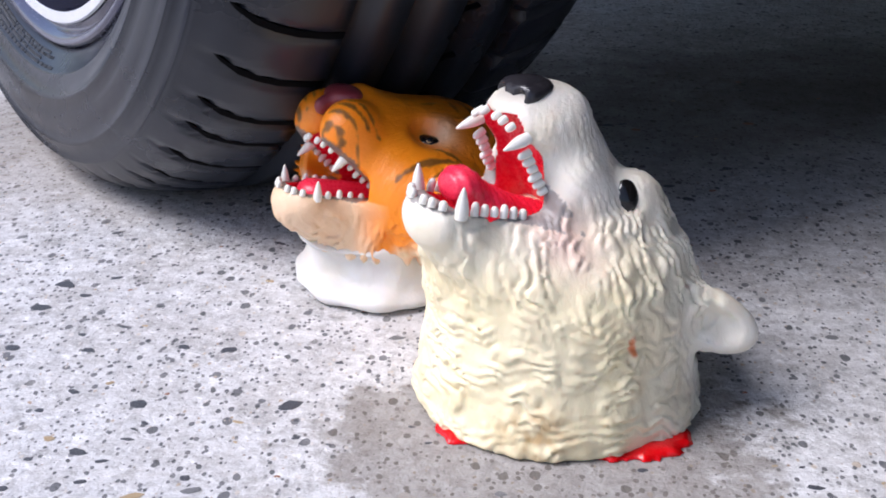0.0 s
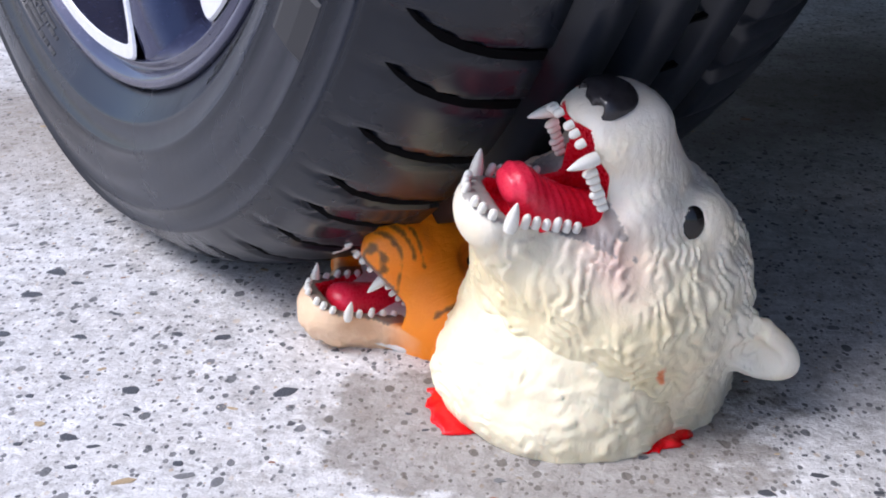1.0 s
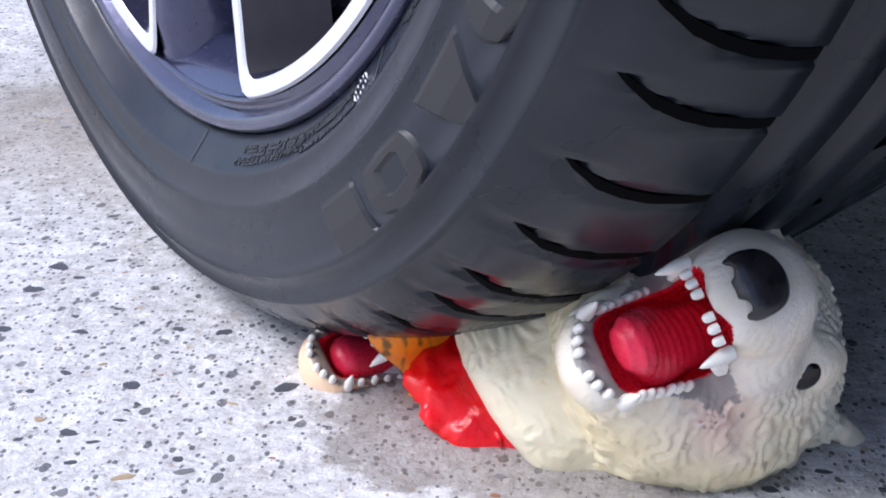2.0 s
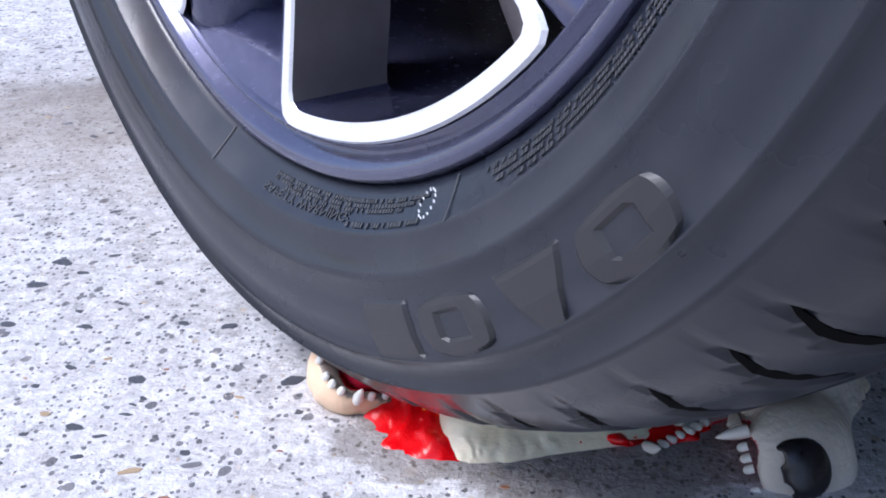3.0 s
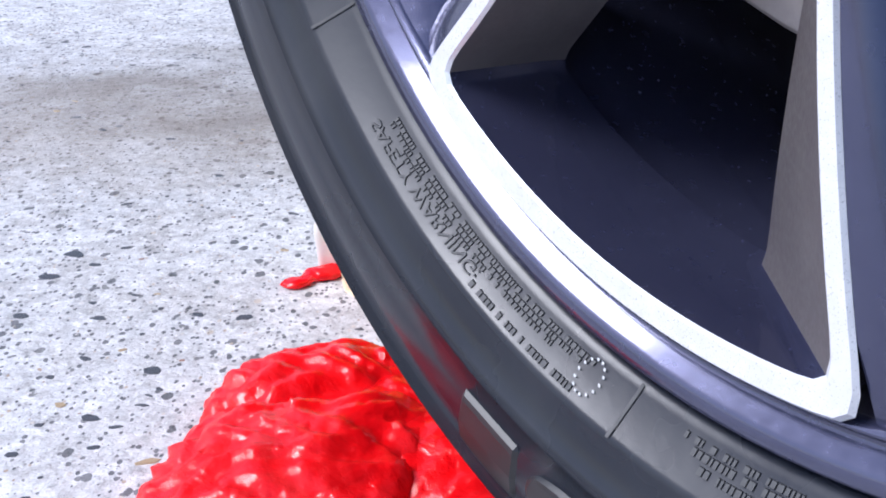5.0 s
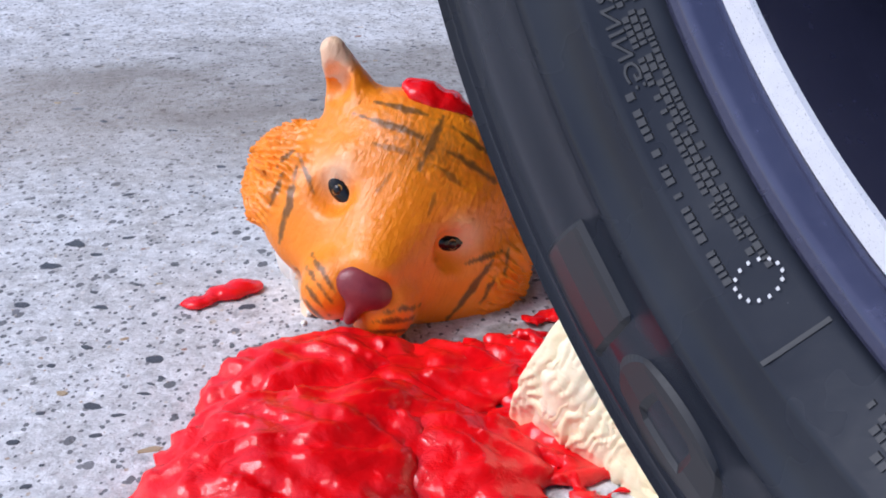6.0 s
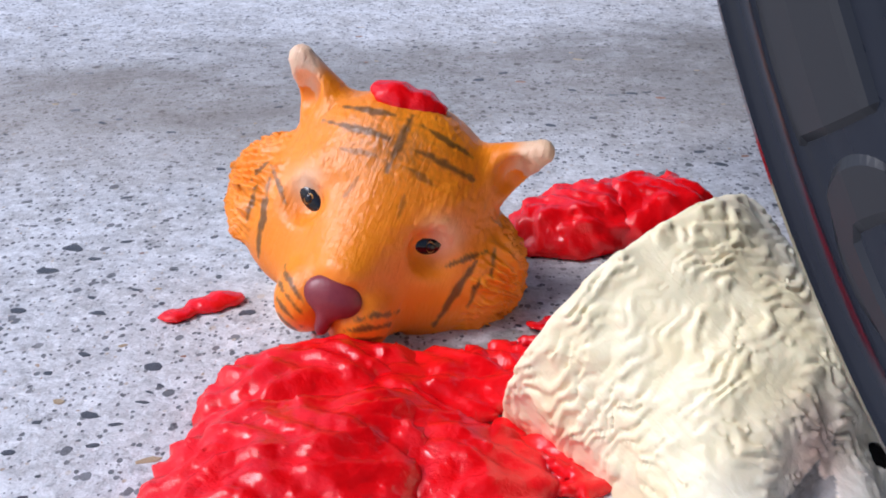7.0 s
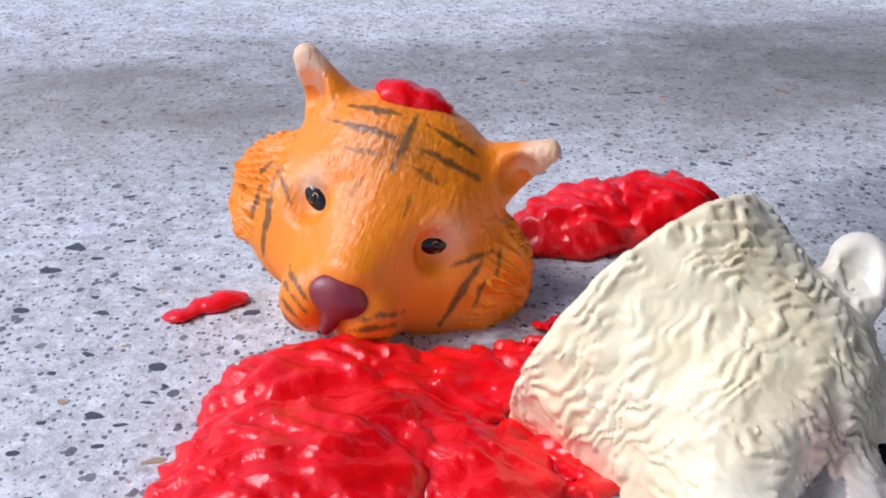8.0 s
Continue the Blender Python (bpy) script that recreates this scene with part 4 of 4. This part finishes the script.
# ---------------------------------------------------------------- slime
def blob(name, label, balls, seed, rough=0.0022, floor=0.0):
    """A wet lump: merged flat balls with an uneven skin, cut off at the floor."""
    rnd = random.Random(seed)
    ph = [rnd.uniform(0, 6.28) for _ in range(9)]
    lo = [min(c[q] - r[q] for c, r in balls) - 0.006 for q in range(3)]
    hi = [max(c[q] + r[q] for c, r in balls) + 0.006 for q in range(3)]
    lo[2] = -0.003

    def field(X, Y, Z):
        f = None
        for c, r in balls:
            e = ell(X, Y, Z, c, r)
            f = e if f is None else smin(f, e, 0.010)
        n = np.sin(X * 210 + ph[0] + 2 * np.sin(Y * 160 + ph[1])) * np.sin(Y * 240 + ph[2] + 2 * np.sin(Z * 190 + X * 90 + ph[3]))
        n2 = np.sin(X * 520 + ph[4] + 2 * np.sin(Y * 430 + ph[5])) * np.sin(Y * 560 + ph[6] + 2 * np.sin(X * 390 + Z * 300 + ph[7]))
        return smax(f + rough * n + rough * 0.45 * n2, -Z, 0.003)
    v, f = surface(field, lo, hi, 0.0022 if hi[0] - lo[0] > 0.05 else 0.0015)
    ob = part(name, mesh_of(name, v, f), SLIME, None)
    return tagged(ob, label, "slime", "spilled slime")



def lump(name, label, at, balls, seed, rough=0.0022):
    ob = blob(name, label, balls, seed, rough)
    ob.matrix_basis = pose(*at)
    return ob


FRONT = lump("slime_lump", "large glossy red slime lump spread on concrete", (-0.062, 0.353, 0),
             [((0, 0, 0.004), (0.046, 0.042, 0.024)), ((0.026, 0.026, 0.004), (0.032, 0.024, 0.018)), ((-0.02, -0.022, 0.002), (0.034, 0.03, 0.018))], 1)
LEFT = lump("slime_lump", "glossy red slime lump spread on concrete", (-0.066, 0.417, 0),
            [((0, 0, 0.002), (0.036, 0.028, 0.018)), ((0.022, 0.014, 0.002), (0.028, 0.022, 0.014)), ((-0.014, -0.014, 0), (0.026, 0.024, 0.014))], 2)
MIDDLE = lump("slime_lump", "glossy red slime lump beneath the tiger toy", (-0.020, 0.420, 0),
              [((0, 0, 0), (0.036, 0.030, 0.011)), ((0.020, 0.012, 0), (0.022, 0.02, 0.007)), ((-0.018, -0.016, 0), (0.026, 0.024, 0.014))], 3)
RIGHT = lump("slime_lump", "glossy red slime lump spread on concrete", (-0.014, 0.365, 0),
             [((0, 0, 0), (0.032, 0.032, 0.017)), ((0.018, -0.012, 0), (0.024, 0.026, 0.011))], 4)
FILM = lump("slime_film", "thin torn film of red slime beside the bear toy", (0.030, 0.399, 0),
            [((0, 0, 0), (0.024, 0.034, 0.0032)), ((0.012, -0.036, 0), (0.026, 0.026, 0.0028)), ((-0.012, 0.030, 0), (0.022, 0.020, 0.005)), ((0.018, 0.024, 0), (0.02, 0.018, 0.0065)), ((0.002, 0.055, 0), (0.02, 0.014, 0.003)), ((0.012, 0.082, 0), (0.014, 0.007, 0.0024)), ((-0.016, -0.045, 0), (0.010, 0.012, 0.004)), ((0.030, -0.010, 0), (0.010, 0.012, 0.004))], 5, 0.0019)
BACK_A = lump("slime_lump", "bubbly red slime lump behind the toys", (0.052, 0.577, 0),
              [((0, 0, 0.002), (0.034, 0.024, 0.022)), ((0.012, 0.016, 0.002), (0.034, 0.024, 0.024))], 6, 0.0026)
BACK_B = lump("slime_lump", "bubbly red slime lump behind the toys", (0.098, 0.599, 0),
              [((0, 0, 0.002), (0.040, 0.028, 0.026)), ((-0.018, -0.012, 0.002), (0.03, 0.024, 0.02))], 7, 0.0026)
STRIP = lump("slime_strip", "small strip of red slime on concrete", (-0.119, 0.499, 0),
             [((-0.011, -0.010, 0), (0.007, 0.006, 0.0035)), ((0, 0, 0), (0.009, 0.007, 0.005)), ((0.011, 0.008, 0), (0.008, 0.007, 0.005))], 8, 0.0008)
CAP = lump("slime_smear", "red slime smear stuck to the tiger toy", (0, 0, 0),
           [((0, 0, 0.002), (0.009, 0.013, 0.005)), ((-0.004, 0.014, 0.0), (0.006, 0.009, 0.004))], 9, 0.001)
PAD = lump("slime_ring", "red slime seeping out under the bear toy", (0.056, 0.466, 0),
           [((0.0, 0.0, 0), (0.0640, 0.0640, 0.0024)), ((0.025, -0.0480, 0), (0.016, 0.0085, 0.0018)), ((-0.046, -0.031, 0), (0.006, 0.012, 0.0016))], 10, 0.0006)


# ---------------------------------------------------------------- stones set in the concrete
def stone_mat(name, a, b):
    return speckled(name, a, b, 0.55, 400, 0, 0.3)


STONES = [stone_mat("slate_stone", (0.045, 0.048, 0.058), (0.09, 0.095, 0.11)), stone_mat("grey_stone", (0.13, 0.13, 0.135), (0.22, 0.22, 0.225)),
          stone_mat("tan_stone", (0.36, 0.25, 0.13), (0.45, 0.35, 0.22)), stone_mat("rust_stone", (0.26, 0.10, 0.05), (0.33, 0.17, 0.1))]


def stones():
    rnd = random.Random(11)
    shapes = []
    for k in range(40):
        b = bmesh.new()
        n = rnd.randint(6, 9)
        asp = rnd.uniform(0.32, 0.75)
        ring = []
        for i in range(n):
            t = 2 * math.pi * i / n + rnd.uniform(-0.25, 0.25)
            r = rnd.uniform(0.62, 1.1)
            ring.append((0.5 * r * math.cos(t), 0.5 * r * asp * math.sin(t)))
        low = [b.verts.new((x * 1.05, y * 1.05, -0.1)) for x, y in ring]
        top = [b.verts.new((x * 0.92, y * 0.92, 0.055)) for x, y in ring]
        b.faces.new(top)
        for i in range(n):
            b.faces.new((low[i], low[(i + 1) % n], top[(i + 1) % n], top[i]))
        me = bpy.data.meshes.new("stone")
        b.to_mesh(me)
        b.free()
        me.materials.append(STONES[0 if k < 22 else 1 if k < 32 else 2 if k < 37 else 3])
        shapes.append(me)
    marked = [(-0.2047, 0.4978, 0.0081), (-0.1669, 0.4953, 0.0092), (-0.122, 0.4989, 0.0065), (-0.1311, 0.4454, 0.010), (-0.0641, 0.4443, 0.0129),
              (-0.1245, 0.4291, 0.0044), (-0.1279, 0.4239, 0.0041), (-0.1355, 0.3996, 0.0064), (-0.14, 0.3852, 0.0054), (-0.1653, 0.401, 0.0046),
              (-0.1732, 0.4395, 0.0054), (-0.1174, 0.3753, 0.0097), (-0.095, 0.379, 0.0102), (-0.175, 0.5789, 0.0074), (-0.1998, 0.5702, 0.0133),
              (-0.2049, 0.5424, 0.011), (-0.1624, 0.4557, 0.0071), (-0.141, 0.5053, 0.0038), (-0.1, 0.4957, 0.0076), (-0.1484, 0.4637, 0.0051),
              (-0.1615, 0.4167, 0.0062), (-0.1289, 0.4162, 0.0057), (-0.1693, 0.3802, 0.0053)]
    tan = {11: 34, 19: 33, 20: 35, 12: 24}
    place = [(x, y, w * 1.12, tan.get(i, (i * 5) % 22)) for i, (x, y, w) in enumerate(marked)]
    while len(place) < 300:
        y = rnd.uniform(0.32, 1.1)
        x = rnd.uniform(-0.2 - 0.22 * (y - 0.3), 0.2 + 0.22 * (y - 0.3)) * 1.05
        w = 0.0026 + 0.0075 * rnd.random() ** 2.6 + 0.003 * max(0, y - 0.7)
        if all(math.hypot(x - p[0], y - p[1]) > 0.007 for p in place):
            place.append((x, y, w, rnd.randrange(40)))
    for x, y, w, k in place:
        ob = part("stone", shapes[k], None, GROUND, smooth=False)
        ob.matrix_basis = pose(x, y, 0, 0, 0, rnd.uniform(-35, 35)) @ Matrix.Diagonal((w, w, 0.006, 1))


stones()


# ---------------------------------------------------------------- what moves
BEAR_ROWS = [
    (0, pose(0.0535, 0.4610, 0.0000, 0.0, 0.0, -148.0)),
    (0.5, pose(0.0545, 0.4620, 0.0000, -2.5, 0.6, -149.6)),
    (1.0, pose(0.0682, 0.4657, 0.0072, -18.7, 1.5, -157.4)),
    (1.5, pose(0.0690, 0.4350, 0.0150, -35.5, 3.5, -150.1)),
    (2.15, pose(0.0980, 0.4560, -0.0040, -48.0, 8.0, -156.0)),
    (2.8, pose(0.1303, 0.4926, -0.0317, -61.6, 10.5, -164.0)),
    (3.0, pose(0.1200, 0.4926, -0.0517, -63.0, 8.3, -162.0)),
    (3.5, pose(0.1175, 0.4797, -0.1009, -63.0, 8.3, -158.0)),
    (4.4, pose(0.1108, 0.4505, -0.0816, -76.3, 3.3, -150.6)),
    (5.2, pose(0.0965, 0.4341, -0.0393, -92.4, -2.5, -144.4)),
    (6.3, pose(0.0625, 0.4260, 0.0330, -117.0, -6.5, -137.0)),
    (8.0, pose(0.0625, 0.4260, 0.0330, -117.0, -6.5, -137.0))]


def lean(x, y, z, tilt, turn=-150):
    """An upright pose tipped over to the side by tilt degrees."""
    return pose(x, y, z, 0, tilt, 0) @ pose(0, 0, 0, 0, 0, turn)


# the neck's poses in the place; under the wheel it lies on its side
NECK_PLACES = [
    (0, lean(0.0535, 0.4610, 0.0005, 0)), (0.5, lean(0.0540, 0.4600, 0.0005, 2)), (1.0, lean(0.0510, 0.4450, -0.0100, 14)),
    (1.5, lean(0.0500, 0.4340, -0.0170, 26)), (2.15, lean(0.0340, 0.4350, -0.0060, 55)), (2.8, lean(0.0000, 0.4270, -0.0270, 82)),
    (3.0, lean(0.0020, 0.4270, -0.0330, 84)), (3.5, lean(0.0130, 0.4250, -0.0380, 84)), (4.4, lean(0.0200, 0.4230, -0.0400, 84)),
    (5.2, lean(0.0230, 0.4200, -0.0350, 80))]
TIGER_ROWS = [
    (0, pose(-0.0210, 0.5880, 0.0000, 0.0, -0.0, -142.0)),
    (0.5, pose(-0.0200, 0.5640, -0.0310, -16.7, -2.5, -140.6)),
    (1.0, pose(-0.0070, 0.5390, -0.0370, -14.6, -0.2, -145.4)),
    (1.5, pose(-0.0030, 0.5310, -0.0400, -23.3, 6.2, -148.6)),
    (2.8, pose(0.0034, 0.4813, -0.0337, -32.1, 1.8, -155.8)),
    (3.5, pose(0.0034, 0.4813, -0.0337, -32.1, 1.8, -155.8)),
    (4.2, pose(-0.0173, 0.5382, -0.0070, -61.7, 17.1, -144.9)),
    (5.0, pose(-0.0379, 0.5952, 0.0198, -92.4, 35.7, -143.2)),
    (5.2, pose(-0.0379, 0.5952, 0.0198, -92.4, 35.7, -143.2)),
    (5.75, pose(-0.0384, 0.5750, 0.0180, -66.0, 48.0, -140.0)),
    (6.3, pose(-0.0389, 0.5550, 0.0161, -38.1, 58.3, -135.3)),
    (8.0, pose(-0.0389, 0.5550, 0.0161, -38.1, 58.3, -135.3))]


def slide(ob, rows):
    """Moves a lump over the floor: seconds, x, y, z and turn."""
    walk(ob, [(t, pose(x, y, z, 0, 0, r)) for t, x, y, z, r in rows])


def motions():
    c0 = (-0.0005, 0.3989)
    ch, sh = math.cos(radians(HEADING)), math.sin(radians(HEADING))
    walk(CAR, [(t, pose(c0[0] + s * ch, c0[1] + s * sh, 0, 0, 0, HEADING)) for t, s, turn, rise in ROLL])
    walk(WHEEL, [(t, pose(0, 0, WHEEL_Z + rise) @ STEER @ pose(0, 0, 0, 0, math.degrees(turn), 0)) for t, s, turn, rise in ROLL])
    walk(BEAR, BEAR_ROWS)
    at = dict(BEAR_ROWS)
    walk(NECK, [(t, at[t].inverted() @ m) for t, m in NECK_PLACES] + [(6.3, pose(0, 0, 0.003)), (8.0, pose(0, 0, 0.003))])
    walk(TIGER_NECK, [(t, pose(0, 0, h)) for t, h in ((0, 0), (0.5, 0.014), (1.0, 0.016), (8.0, 0.012))])
    walk(TIGER, TIGER_ROWS)
    # slime rides inside the toys, is pressed out and spreads to the side
    bear = {t: m for t, m in BEAR_ROWS}
    tiger = {t: m for t, m in TIGER_ROWS}
    for ob, z, rows in (
            (FRONT, -0.024, [(2.8, 0.010, 0.432, -0.017, 40), (3.0, 0.008, 0.430, -0.016, 30), (3.2, 0.002, 0.405, -0.013, 25), (3.5, -0.026, 0.366, -0.010, 18), (4.0, -0.040, 0.357, -0.003, 10),
                            (4.5, -0.062, 0.353, 0, 0), (8.0, -0.062, 0.353, 0, 0)]),
            (LEFT, 0.012, [(2.8, 0.060, 0.450, -0.010, 60), (3.2, 0.024, 0.425, -0.004, 50), (3.5, -0.012, 0.400, 0, 40), (4.0, -0.042, 0.413, 0, 15), (4.5, -0.060, 0.417, 0, 0), (8.0, -0.066, 0.417, 0, 0)]),
            (MIDDLE, 0.012, [(2.8, 0.060, 0.450, -0.006, 30), (3.5, 0.030, 0.425, 0, 20), (4.5, -0.014, 0.420, 0, 0), (8.0, -0.020, 0.420, 0, 0)]),
            (RIGHT, 0.012, [(2.8, 0.064, 0.450, -0.006, 30), (3.5, 0.040, 0.405, 0, 20), (4.5, -0.010, 0.370, 0, 0), (8.0, -0.014, 0.366, 0, 0)]),
            (FILM, -0.014, [(2.8, 0.060, 0.455, 0, 0), (4.5, 0.036, 0.410, 0, 0), (6.3, 0.030, 0.400, 0, 0), (8.0, 0.030, 0.400, 0, 0)])):
        inside = [(t, bear[t] @ pose(-0.002, -0.003, z, 0, 0, 60)) for t in (0, 0.5, 1.0, 1.5)]
        walk(ob, inside + [(t, pose(x, y, h, 0, 0, r)) for t, x, y, h, r in rows])
    for ob, z, rows in (
            (BACK_A, 0.020, [(5.2, 0.045, 0.577, 0, 0), (6.3, 0.052, 0.577, 0, 0), (8.0, 0.052, 0.577, 0, 0)]),
            (BACK_B, 0.030, [(5.2, 0.090, 0.598, 0, 0), (6.3, 0.098, 0.600, 0, 0), (8.0, 0.098, 0.600, 0, 0)]),
            (STRIP, 0.040, [(4.4, -0.045, 0.550, 0, 0), (5.0, -0.070, 0.540, 0, 0), (5.2, -0.072, 0.540, 0, 0), (6.3, -0.121, 0.499, 0, 0), (8.0, -0.121, 0.499, 0, 0)])):
        inside = [(t, tiger[t] @ pose(-0.004, 0, z, 0, 0, 60)) for t in (0, 0.5, 1.0, 1.5, 2.8, 3.5)]
        walk(ob, inside + [(t, pose(x, y, h, 0, 0, r)) for t, x, y, h, r in rows])
    slide(PAD, [(0, 0.057, 0.463, -0.001, 0), (1.0, 0.056, 0.460, -0.001, 0), (1.5, 0.056, 0.458, -0.002, 0), (2.8, 0.058, 0.456, -0.002, 0), (4.5, 0.056, 0.454, -0.003, 0), (8.0, 0.056, 0.454, -0.003, 0)])
    spot = pose(-0.053, -0.010, 0.074, 0, -46, 0)
    hid = pose(-0.012, 0.0, 0.055, 0, -52, 0)
    walk(CAP, [(t, m @ (hid if t < 3 else spot)) for t, m in TIGER_ROWS])


motions()
